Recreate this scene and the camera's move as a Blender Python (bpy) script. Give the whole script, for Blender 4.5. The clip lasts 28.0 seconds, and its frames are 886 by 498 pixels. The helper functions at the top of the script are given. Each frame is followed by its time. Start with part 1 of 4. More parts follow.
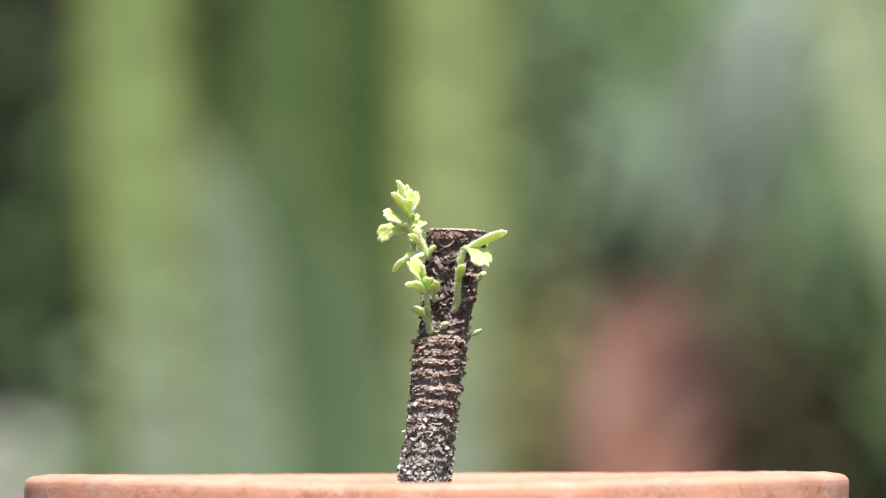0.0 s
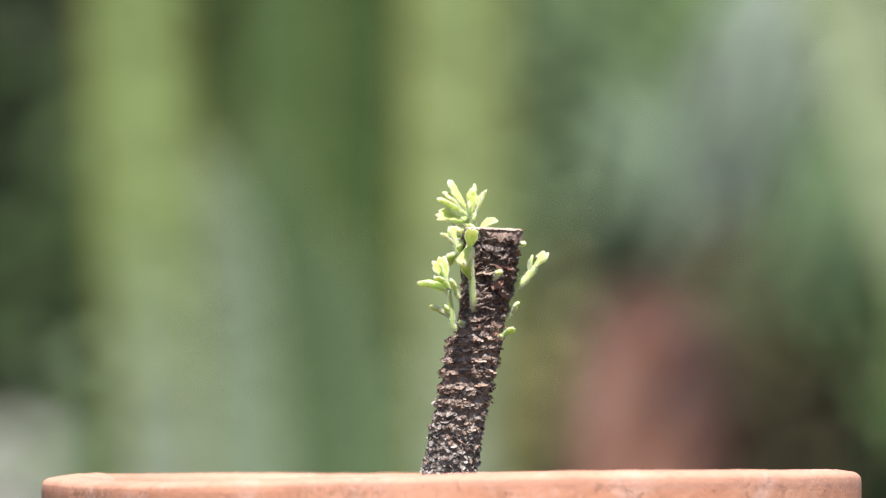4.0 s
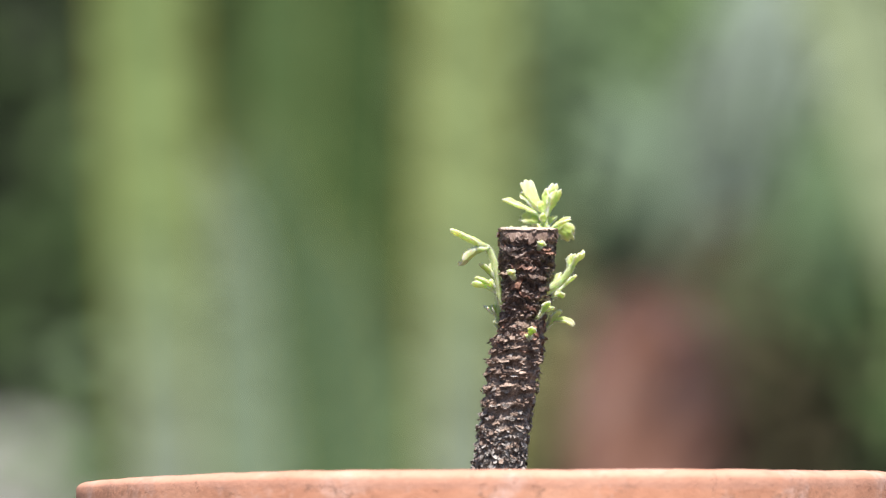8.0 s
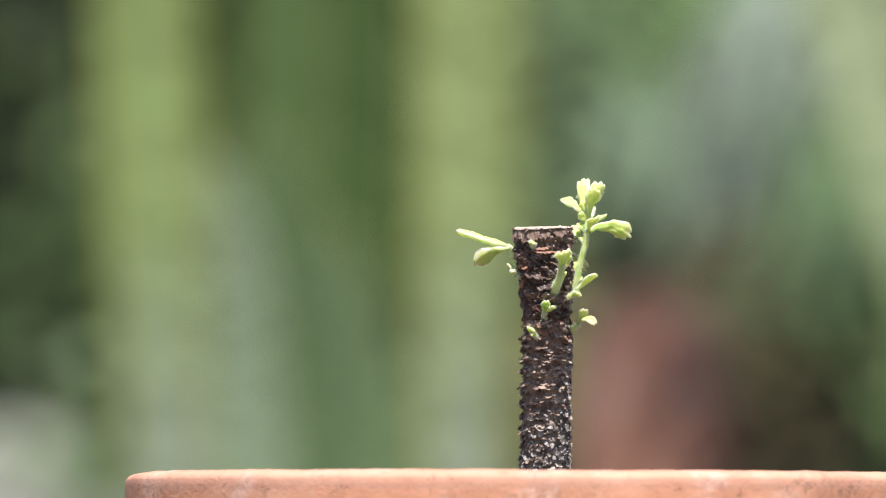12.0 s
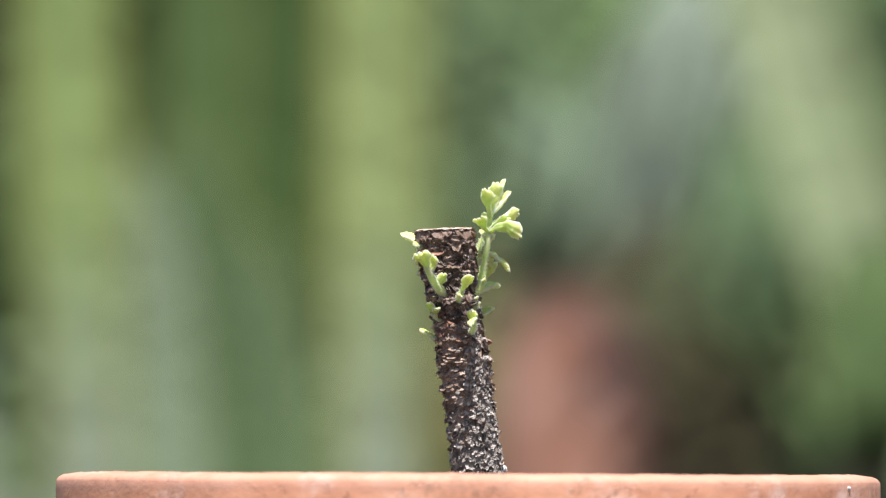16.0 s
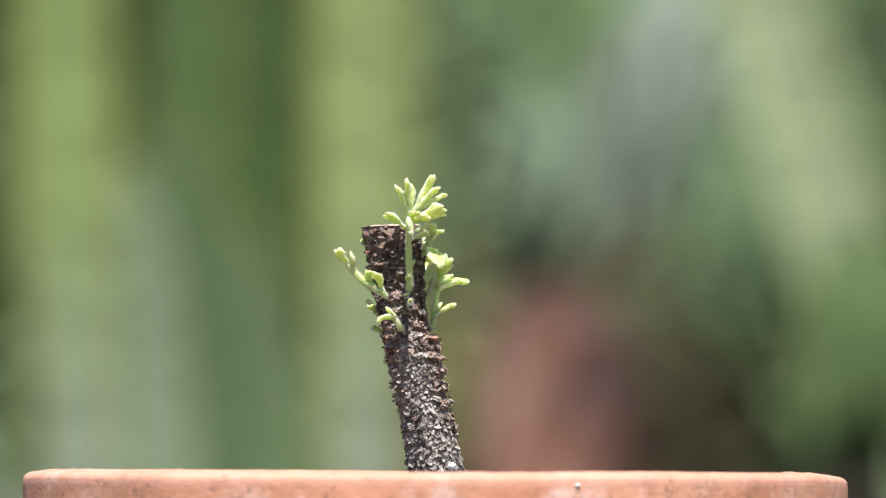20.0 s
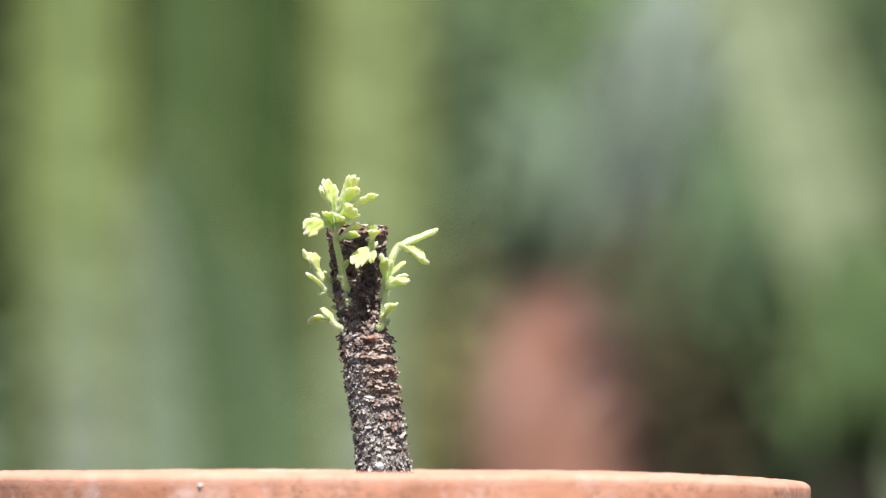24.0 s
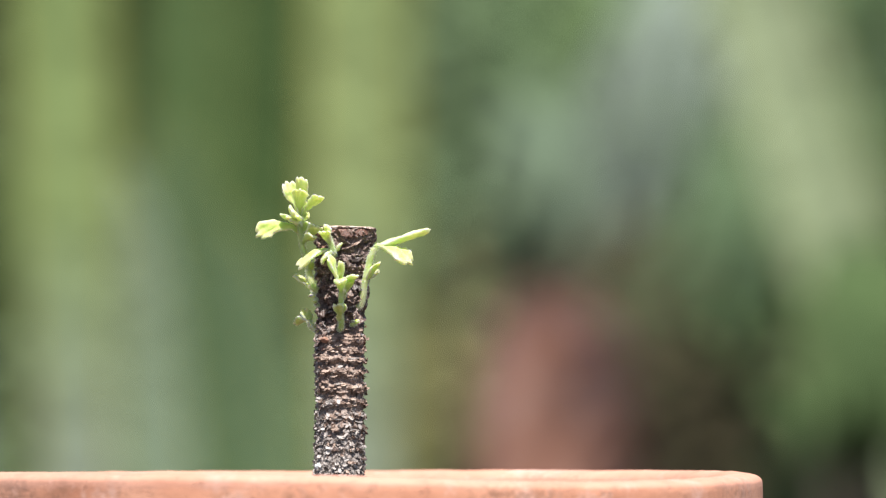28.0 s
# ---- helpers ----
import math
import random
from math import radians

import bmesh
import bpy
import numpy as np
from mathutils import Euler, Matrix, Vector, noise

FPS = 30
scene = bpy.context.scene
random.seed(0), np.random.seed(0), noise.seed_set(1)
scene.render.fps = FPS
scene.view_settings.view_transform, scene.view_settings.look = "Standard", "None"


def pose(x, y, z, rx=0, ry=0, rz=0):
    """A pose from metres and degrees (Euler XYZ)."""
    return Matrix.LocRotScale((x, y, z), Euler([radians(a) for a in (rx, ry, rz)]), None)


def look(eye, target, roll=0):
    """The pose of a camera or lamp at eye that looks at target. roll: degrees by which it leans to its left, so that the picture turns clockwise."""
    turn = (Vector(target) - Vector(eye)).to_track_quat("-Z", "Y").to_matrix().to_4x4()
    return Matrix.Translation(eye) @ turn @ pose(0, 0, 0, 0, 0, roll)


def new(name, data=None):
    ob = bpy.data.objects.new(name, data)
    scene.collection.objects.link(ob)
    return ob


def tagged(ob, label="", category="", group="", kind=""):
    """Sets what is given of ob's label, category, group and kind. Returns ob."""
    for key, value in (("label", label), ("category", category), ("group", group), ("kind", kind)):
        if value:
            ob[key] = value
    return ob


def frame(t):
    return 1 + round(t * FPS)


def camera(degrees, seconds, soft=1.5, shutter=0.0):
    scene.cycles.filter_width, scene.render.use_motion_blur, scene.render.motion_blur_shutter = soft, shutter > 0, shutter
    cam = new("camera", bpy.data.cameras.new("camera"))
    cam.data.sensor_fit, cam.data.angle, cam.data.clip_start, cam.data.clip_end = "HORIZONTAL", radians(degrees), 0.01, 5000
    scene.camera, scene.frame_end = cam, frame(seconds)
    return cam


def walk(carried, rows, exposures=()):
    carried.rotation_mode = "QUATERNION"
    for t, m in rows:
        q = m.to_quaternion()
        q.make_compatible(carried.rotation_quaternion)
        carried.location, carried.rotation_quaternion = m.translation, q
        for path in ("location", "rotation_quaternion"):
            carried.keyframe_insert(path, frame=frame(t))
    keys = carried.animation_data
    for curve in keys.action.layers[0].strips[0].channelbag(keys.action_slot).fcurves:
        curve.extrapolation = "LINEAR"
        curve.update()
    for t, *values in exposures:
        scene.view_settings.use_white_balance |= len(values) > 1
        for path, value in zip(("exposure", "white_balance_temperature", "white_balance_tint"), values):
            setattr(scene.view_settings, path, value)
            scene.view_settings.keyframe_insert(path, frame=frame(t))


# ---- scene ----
# One unit of the plan drawings is 1 / 6623 m at the turning pot.
UNIT = 1.0 / 6623.0
RIM_Z = 0.19                      # height of the pot's rim
EYE = (0.0, -3.4, RIM_Z - 0.003)  # the lens, a little under the rim
FOCAL = 22518.2
PERIOD = 31.2                     # seconds for one turn of the pot

cam = camera(math.degrees(2 * math.atan(784 / FOCAL)), 28.0, soft=1.3)
cam.data.dof.use_dof = True
cam.data.dof.focus_distance = 3.392
cam.data.dof.aperture_fstop = 14.6
cam.data.dof.aperture_blades = 0


def aim(side, tilt):
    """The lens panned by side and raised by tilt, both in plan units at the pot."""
    return pose(*EYE, 90 + math.degrees((420 + tilt) / FOCAL), 0, math.degrees((side - 784) / FOCAL))


# seconds, pan, tilt
PAN = [(0.0, 871, 3), (0.3, 870, 1), (0.6, 870, 0), (3.0, 870, 0), (6.0, 867, 0), (8.0, 868, 0), (9.0, 869, 0), (11.0, 871, 0),
       (12.0, 871, 0), (12.1, 870, 0), (12.2, 862, 0), (12.3, 840, 0), (12.4, 797, 0), (12.5, 777, -1), (12.8, 768, -1), (13.5, 761, -2),
       (14.5, 759, -3), (15.0, 758, -3), (15.2, 757, -2), (15.4, 752, -1), (15.7, 741, 2), (16.0, 730, 4), (16.3, 727, 5), (16.6, 713, 5),
       (16.8, 699, 1), (17.0, 696, 0), (17.4, 699, -1), (18.0, 702, -1), (20.0, 705, -1), (24.0, 703, -1), (28.0, 701, 0)]
walk(cam, [(t, aim(side, tilt)) for t, side, tilt in PAN])

# ---------------------------------------------------------------- light
SUN_FROM = Vector((0.045, -0.39, 0.92)).normalized()
world = bpy.data.worlds.new("sky")
scene.world = world
world.use_nodes = True
wn = world.node_tree.nodes
sky = wn.new("ShaderNodeTexSky")
sky.sky_type, sky.sun_disc = "NISHITA", False
sky.sun_elevation = math.asin(SUN_FROM.z)
sky.sun_rotation = math.atan2(SUN_FROM.x, SUN_FROM.y)
wn["Background"].inputs["Strength"].default_value = 0.065
world.node_tree.links.new(sky.outputs[0], wn["Background"].inputs["Color"])
sun_data = bpy.data.lights.new("sun", "SUN")
sun_data.energy, sun_data.angle, sun_data.color = 5.0, radians(0.55), (1.0, 0.96, 0.915)
sun = new("sun", sun_data)
sun.matrix_world = look(SUN_FROM * 20, (0, 0, 0))
scene.view_settings.exposure = 0.92


# ---------------------------------------------------------------- materials
class Nodes:
    """Short hand for node materials."""

    def __init__(self, name, rough=0.8):
        self.mat = bpy.data.materials.new(name)
        self.mat.use_nodes = True
        self.tree = self.mat.node_tree
        self.bsdf = self.tree.nodes["Principled BSDF"]
        self.bsdf.inputs["Roughness"].default_value = rough
        self.out = self.tree.nodes["Material Output"]

    def add(self, kind, **values):
        n = self.tree.nodes.new("ShaderNode" + kind)
        for k, v in values.items():
            n.inputs[k.replace("_", " ")].default_value = v
        return n

    def link(self, a, b):
        self.tree.links.new(a, b)

    def coords(self):
        return self.add("TexCoord").outputs["Object"]

    def noise(self, scale, detail=4.0, rough=0.55, vec=None):
        n = self.add("TexNoise", Scale=scale, Detail=detail, Roughness=rough)
        self.link(vec or self.coords(), n.inputs["Vector"])
        return n.outputs["Fac"]

    def ramp(self, fac, stops):
        n = self.add("ValToRGB")
        el = n.color_ramp.elements
        while len(el) < len(stops):
            el.new(0.5)
        for e, (p, c) in zip(el, stops):
            e.position, e.color = p, (*c, 1)
        self.link(fac, n.inputs["Fac"])
        return n.outputs["Color"]

    def mix(self, fac, a, b, mode="MIX"):
        n = self.tree.nodes.new("ShaderNodeMix")
        n.data_type, n.blend_type = "RGBA", mode
        for v, i in ((fac, 0), (a, 6), (b, 7)):
            if isinstance(v, (int, float)):
                n.inputs[i].default_value = v
            elif isinstance(v, tuple):
                n.inputs[i].default_value = (*v, 1)
            else:
                self.link(v, n.inputs[i])
        return n.outputs[2]

    def math(self, op, a, b=0.0):
        n = self.tree.nodes.new("ShaderNodeMath")
        n.operation = op
        for v, i in ((a, 0), (b, 1)):
            if isinstance(v, (int, float)):
                n.inputs[i].default_value = v
            else:
                self.link(v, n.inputs[i])
        return n.outputs[0]

    def color(self, c):
        self.link(c, self.bsdf.inputs["Base Color"])

    def bump(self, height, distance, strength=1.0):
        n = self.add("Bump", Strength=strength, Distance=distance)
        self.link(height, n.inputs["Height"])
        self.link(n.outputs[0], self.bsdf.inputs["Normal"])


def leaf_material(name, dark, mid, light, scale, through_share, rough=0.5, sheen=0.0, foot=None):
    """A leaf: mottled colour, varied from leaf to leaf, and light passing through it."""
    m = Nodes(name, rough)
    rnd = m.math("FRACT", m.math("ADD", m.add("ObjectInfo").outputs["Random"], m.add("NewGeometry").outputs["Random Per Island"]))
    fac = m.math("ADD", m.math("MULTIPLY", m.noise(scale, 3.0), 0.6), m.math("MULTIPLY", rnd, 0.45))
    col = m.ramp(fac, [(0.2, dark), (0.5, mid), (0.85, light)])
    # paler towards the foot: a sheen of light put into the colour
    if foot:
        paler, low, high = foot
        sep = m.add("SeparateXYZ")
        m.link(m.coords(), sep.inputs[0])
        span = m.add("MapRange", From_Min=low, From_Max=high)
        m.link(sep.outputs[2], span.inputs["Value"])
        col = m.mix(span.outputs[0], paler, col)
    m.color(col)
    m.bump(m.noise(scale * 5, 2.0), 0.3 / scale, 0.35)
    m.bsdf.inputs["Specular IOR Level"].default_value = 0.5 if rough < 0.7 else 0.15
    m.bsdf.inputs["Sheen Weight"].default_value = sheen
    m.bsdf.inputs["Sheen Roughness"].default_value = 0.35
    tr = m.add("BsdfTranslucent")
    m.link(col, tr.inputs["Color"])
    mx = m.add("MixShader", Fac=through_share)
    m.link(m.bsdf.outputs[0], mx.inputs[1])
    m.link(tr.outputs[0], mx.inputs[2])
    m.link(mx.outputs[0], m.out.inputs["Surface"])
    return m.mat


def fleshy(name, dark, mid, light, foot=None):
    """Soft young growth that glows through: light scatters inside it; downy sheen."""
    m = Nodes(name, 0.55)
    rnd = m.math("FRACT", m.math("ADD", m.add("ObjectInfo").outputs["Random"], m.add("NewGeometry").outputs["Random Per Island"]))
    fac = m.math("ADD", m.math("ADD", -0.02, m.math("MULTIPLY", m.noise(420, 3.0), 0.95)), m.math("MULTIPLY", rnd, 0.3))
    col = m.ramp(fac, [(0.25, dark), (0.5, mid), (0.78, light)])
    if foot:  # greener towards the foot of the leaflet
        at = m.add("Attribute")
        at.attribute_name = "along"
        col = m.mix(m.math("MULTIPLY", m.math("SUBTRACT", 1.0, at.outputs["Fac"]), 0.8), col, foot)
        down = m.add("Attribute")
        down.attribute_name = "down"
        col = m.mix(m.math("MULTIPLY", down.outputs["Fac"], 0.85), col, (0.95, 0.97, 0.82))
    m.color(col)
    m.bump(m.math("ADD", m.noise(900, 3.0), m.math("MULTIPLY", m.noise(2600, 3.0), 0.6)), 0.00025, 0.5)
    for key, value in (("Subsurface Weight", 0.75), ("Subsurface Scale", 0.0018), ("Sheen Weight", 0.6), ("Sheen Roughness", 0.4), ("Specular IOR Level", 0.35)):
        m.bsdf.inputs[key].default_value = value
    m.bsdf.inputs["Subsurface Radius"].default_value = (0.8, 1.0, 0.35)
    tr = m.add("BsdfTranslucent")
    m.link(col, tr.inputs["Color"])
    mx = m.add("MixShader", Fac=0.36)
    m.link(m.bsdf.outputs[0], mx.inputs[1])
    m.link(tr.outputs[0], mx.inputs[2])
    m.link(mx.outputs[0], m.out.inputs["Surface"])
    return m.mat


def bark_material(name, stops, other=None, rough=0.55):
    """Flaking bark: every flake has its own tone; other is the tone where the bark breaks into scales."""
    m = Nodes(name, rough)
    rnd = m.math("FRACT", m.math("ADD", m.add("ObjectInfo").outputs["Random"], m.add("NewGeometry").outputs["Random Per Island"]))
    grain = m.noise(2400, 4.0, 0.7)
    patch = m.noise(330, 3.0, 0.6)
    fac = m.math("ADD", m.math("ADD", 0.11, m.math("MULTIPLY", rnd, 0.46)), m.math("MULTIPLY", m.math("SUBTRACT", grain, 0.5), 0.9))
    if other:
        fac = m.math("ADD", 0.45, m.math("MULTIPLY", m.math("SUBTRACT", grain, 0.5), 1.6))
    fac = m.math("ADD", fac, m.math("MULTIPLY", m.math("SUBTRACT", patch, 0.5), 1.0))
    col = m.ramp(fac, stops)
    if other:
        at = m.add("Attribute")
        at.attribute_name = "scaly"
        col = m.mix(at.outputs["Fac"], col, m.ramp(fac, other))
        up = m.add("Attribute")
        up.attribute_name = "upper"
        col = m.mix(up.outputs["Fac"], col, m.ramp(fac, [(0.2, (0.012, 0.008, 0.007)), (0.44, (0.065, 0.041, 0.034)), (0.64, (0.24, 0.165, 0.135)), (0.86, (0.58, 0.50, 0.46))]))
    m.color(col)
    m.bump(grain, 0.0002, 0.7)
    return m.mat


RED_FLAKE = bark_material("reddish bark flake", [(0.0, (0.045, 0.026, 0.019)), (0.2, (0.16, 0.10, 0.075)), (0.5, (0.37, 0.265, 0.205)), (0.8, (0.52, 0.41, 0.34)), (1.0, (0.66, 0.57, 0.50))])
RUST_FLAKE = bark_material("rust-brown bark flake", [(0.0, (0.03, 0.014, 0.010)), (0.25, (0.13, 0.058, 0.038)), (0.55, (0.30, 0.155, 0.105)), (0.8, (0.42, 0.25, 0.18)), (1.0, (0.56, 0.40, 0.32))], None, 0.55)
COLLAR = bark_material("smooth red-brown bark", [(0.0, (0.06, 0.036, 0.028)), (0.3, (0.19, 0.122, 0.096)), (0.6, (0.33, 0.235, 0.19)), (1.0, (0.58, 0.48, 0.42))])
GREY_FLAKE = bark_material("grey bark flake", [(0.0, (0.05, 0.042, 0.037)), (0.15, (0.19, 0.16, 0.143)), (0.45, (0.385, 0.34, 0.31)), (0.75, (0.51, 0.465, 0.435)), (1.0, (0.64, 0.61, 0.58))])
DARK_FLAKE = bark_material("dark bark flake", [(0.0, (0.014, 0.010, 0.008)), (0.35, (0.075, 0.048, 0.039)), (0.7, (0.27, 0.185, 0.15)), (1.0, (0.55, 0.45, 0.40))], None, 0.38)
BARK = bark_material("ringed bark", [(0.10, (0.034, 0.024, 0.019)), (0.35, (0.15, 0.104, 0.083)), (0.6, (0.33, 0.24, 0.195)), (0.88, (0.50, 0.40, 0.345))],
                     [(0.10, (0.045, 0.037, 0.033)), (0.34, (0.17, 0.143, 0.128)), (0.58, (0.32, 0.28, 0.253)), (0.88, (0.50, 0.46, 0.43))], 0.5)


def cut_wood():
    m = Nodes("cut wood", 0.75)
    m.color(m.ramp(m.noise(700, 5.0, 0.7), [(0.25, (0.20, 0.12, 0.085)), (0.45, (0.46, 0.335, 0.265)), (0.7, (0.68, 0.57, 0.49))]))
    m.bump(m.noise(1500, 3.0), 0.0003, 0.8)
    return m.mat


def terracotta(name, lo, mid, hi, scale, edge=None):
    """Fired clay: cloudy tone, pale salt bloom, dark dirt and small pits."""
    m = Nodes(name, 0.85)
    c = m.ramp(m.noise(scale, 5.0, 0.6), [(0.25, lo), (0.5, mid), (0.78, hi)])
    bloom = m.ramp(m.noise(scale * 2.3, 6.0, 0.7), [(0.53, (0, 0, 0)), (0.70, (0.8, 0.8, 0.8))])
    c = m.mix(bloom, c, (0.70, 0.49, 0.43))
    dirt = m.ramp(m.noise(scale * 7.0, 7.0, 0.75), [(0.57, (0, 0, 0)), (0.66, (0.5, 0.5, 0.5))])
    c = m.mix(dirt, c, (0.16, 0.085, 0.055))
    if edge:  # brown scuffs in a few broad stretches of the rim
        where = m.ramp(m.noise(34, 2.0), [(0.50, (0, 0, 0)), (0.60, (1, 1, 1))])
        scuff = m.ramp(m.noise(420, 6.0, 0.75), [(0.42, (0, 0, 0)), (0.58, (0.65, 0.65, 0.65))])
        c = m.mix(m.math("MULTIPLY", where, scuff), c, (0.25, 0.125, 0.075))
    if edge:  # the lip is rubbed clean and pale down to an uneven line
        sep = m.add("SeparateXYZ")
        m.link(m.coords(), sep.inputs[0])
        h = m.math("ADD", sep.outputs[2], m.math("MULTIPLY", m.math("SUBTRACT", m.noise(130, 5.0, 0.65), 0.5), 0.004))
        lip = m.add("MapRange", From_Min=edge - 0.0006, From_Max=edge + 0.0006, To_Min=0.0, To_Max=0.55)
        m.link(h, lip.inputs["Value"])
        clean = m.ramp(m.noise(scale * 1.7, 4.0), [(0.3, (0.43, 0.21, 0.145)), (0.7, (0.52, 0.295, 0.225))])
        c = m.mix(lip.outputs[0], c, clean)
    m.color(c)
    m.bump(m.math("ADD", m.noise(scale * 9, 5.0, 0.7), m.math("MULTIPLY", dirt, -0.6)), 0.02 / scale, 0.5)
    return m.mat


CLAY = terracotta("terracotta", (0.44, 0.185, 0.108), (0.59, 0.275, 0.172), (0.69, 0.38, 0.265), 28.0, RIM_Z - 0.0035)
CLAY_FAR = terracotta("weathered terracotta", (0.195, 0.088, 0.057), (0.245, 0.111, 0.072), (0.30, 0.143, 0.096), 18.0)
CHALK = bark_material("chalky crust", [(0.0, (0.5, 0.5, 0.49)), (0.5, (0.78, 0.78, 0.77)), (1.0, (0.86, 0.86, 0.85))])
WOOD = cut_wood()
HAIR = leaf_material("leaf fuzz", (0.80, 0.84, 0.68), (0.86, 0.89, 0.76), (0.90, 0.92, 0.84), 300.0, 0.4, 0.6)
LEAFLET = fleshy("young leaflet", (0.47, 0.66, 0.13), (0.68, 0.81, 0.22), (0.90, 0.92, 0.38), (0.52, 0.71, 0.25))
STEM = fleshy("young stem", (0.54, 0.72, 0.24), (0.69, 0.82, 0.36), (0.83, 0.90, 0.55))
SWORD = leaf_material("sword leaf", (0.115, 0.170, 0.055), (0.175, 0.235, 0.085), (0.24, 0.29, 0.125), 9.0, 0.12, 0.7, 0.0, ((0.205, 0.236, 0.203), 0.15, 0.36))
SOFT_SWORD = leaf_material("soft sword leaf", (0.145, 0.195, 0.095), (0.21, 0.265, 0.14), (0.28, 0.33, 0.195), 9.0, 0.12, 0.7)
PALE_SWORD = leaf_material("pale sword leaf", (0.135, 0.185, 0.11), (0.185, 0.24, 0.16), (0.24, 0.30, 0.215), 9.0, 0.12, 0.7)
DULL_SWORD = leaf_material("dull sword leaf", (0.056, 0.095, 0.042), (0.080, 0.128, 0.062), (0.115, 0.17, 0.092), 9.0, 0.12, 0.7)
# darker copy of the sword leaf, with its shade put into the colour
SHADED_SWORD = leaf_material("shaded sword leaf", (0.038, 0.070, 0.020), (0.058, 0.100, 0.031), (0.086, 0.136, 0.050), 9.0, 0.12, 0.7)
# palm blade darkened in its colour for the shade low in the palms
SHADED_BLADE = leaf_material("shaded green blade", (0.052, 0.072, 0.038), (0.082, 0.11, 0.062), (0.122, 0.155, 0.095), 9.0, 0.15, 0.7)
MARGIN = leaf_material("leaf margin", (0.15, 0.165, 0.04), (0.20, 0.21, 0.055), (0.25, 0.255, 0.08), 14.0, 0.1, 0.7)
GREYGREEN = leaf_material("grey-green leaf", (0.10, 0.15, 0.092), (0.165, 0.22, 0.145), (0.23, 0.295, 0.21), 9.0, 0.15, 0.7)
PALE = leaf_material("pale leaf", (0.140, 0.188, 0.140), (0.21, 0.265, 0.205), (0.295, 0.355, 0.29), 9.0, 0.3, 0.7)
GREEN = leaf_material("green leaf", (0.065, 0.112, 0.038), (0.115, 0.178, 0.068), (0.175, 0.24, 0.115), 8.0, 0.2, 0.75)
LIGHT = leaf_material("light green leaf", (0.085, 0.14, 0.06), (0.135, 0.20, 0.095), (0.20, 0.27, 0.15), 8.0, 0.2, 0.75)
DRY = leaf_material("dry leaf", (0.035, 0.032, 0.016), (0.058, 0.051, 0.026), (0.088, 0.074, 0.039), 8.0, 0.2, 0.8)
DEEP = leaf_material("deep green leaf", (0.035, 0.062, 0.020), (0.060, 0.100, 0.034), (0.095, 0.14, 0.055), 8.0, 0.2, 0.75)
OLIVE = leaf_material("olive leaf", (0.09, 0.092, 0.036), (0.14, 0.135, 0.056), (0.19, 0.18, 0.08), 8.0, 0.2, 0.8)
HEDGE = leaf_material("hedge leaf", (0.013, 0.028, 0.009), (0.028, 0.052, 0.016), (0.055, 0.086, 0.030), 6.0, 0.2, 0.75)


def soil_material(name, lo, hi, scale):
    m = Nodes(name, 0.95)
    m.color(m.ramp(m.noise(scale, 8.0, 0.7), [(0.3, lo), (0.7, hi)]))
    m.bump(m.noise(scale * 3, 6.0, 0.7), 0.5 / scale, 0.8)
    return m.mat


# near-black: the shade deep in the hedge is put into this colour
HEDGE_SHADE = soil_material("hedge shade", (0.005, 0.010, 0.004), (0.018, 0.028, 0.011), 5.0)
DARK_POT = soil_material("dark glazed clay", (0.085, 0.036, 0.025), (0.165, 0.072, 0.050), 12.0)
SOIL = soil_material("potting soil", (0.03, 0.02, 0.014), (0.13, 0.09, 0.06), 220.0)
EARTH = soil_material("garden earth", (0.07, 0.055, 0.04), (0.22, 0.18, 0.14), 7.0)
STONE = soil_material("pale stone", (0.30, 0.29, 0.27), (0.48, 0.46, 0.43), 6.0)


# ---------------------------------------------------------------- mesh helpers
def mesh_object(name, verts, faces, material, parent=None, smooth=True):
    me = bpy.data.meshes.new(name)
    me.from_pydata([tuple(v) for v in verts], [], faces)
    me.materials.append(material)
    if smooth:
        me.shade_smooth()
    me.update()
    ob = new(name, me)
    if parent is not None:
        ob.parent = parent
    return ob


def part(name, bm, material, parent, label=""):
    me = bpy.data.meshes.new(name)
    bm.to_mesh(me)
    bm.free()
    me.materials.append(material)
    me.shade_smooth()
    ob = new(name, me)
    ob.parent = parent
    if label:
        ob["label"] = label
    return ob


def lathe(profile, segments, shape=None):
    """Verts and faces of a turned body; profile of (radius, height), closed in a loop or open."""
    verts, faces = [], []
    for r, z in profile:
        for k in range(segments):
            a = 2 * math.pi * k / segments
            v = Vector((r * math.cos(a), r * math.sin(a), z))
            verts.append(shape(v, a) if shape else v)
    for i in range(len(profile) - 1):
        for k in range(segments):
            n = (k + 1) % segments
            faces.append((i * segments + k, i * segments + n, (i + 1) * segments + n, (i + 1) * segments + k))
    return verts, faces


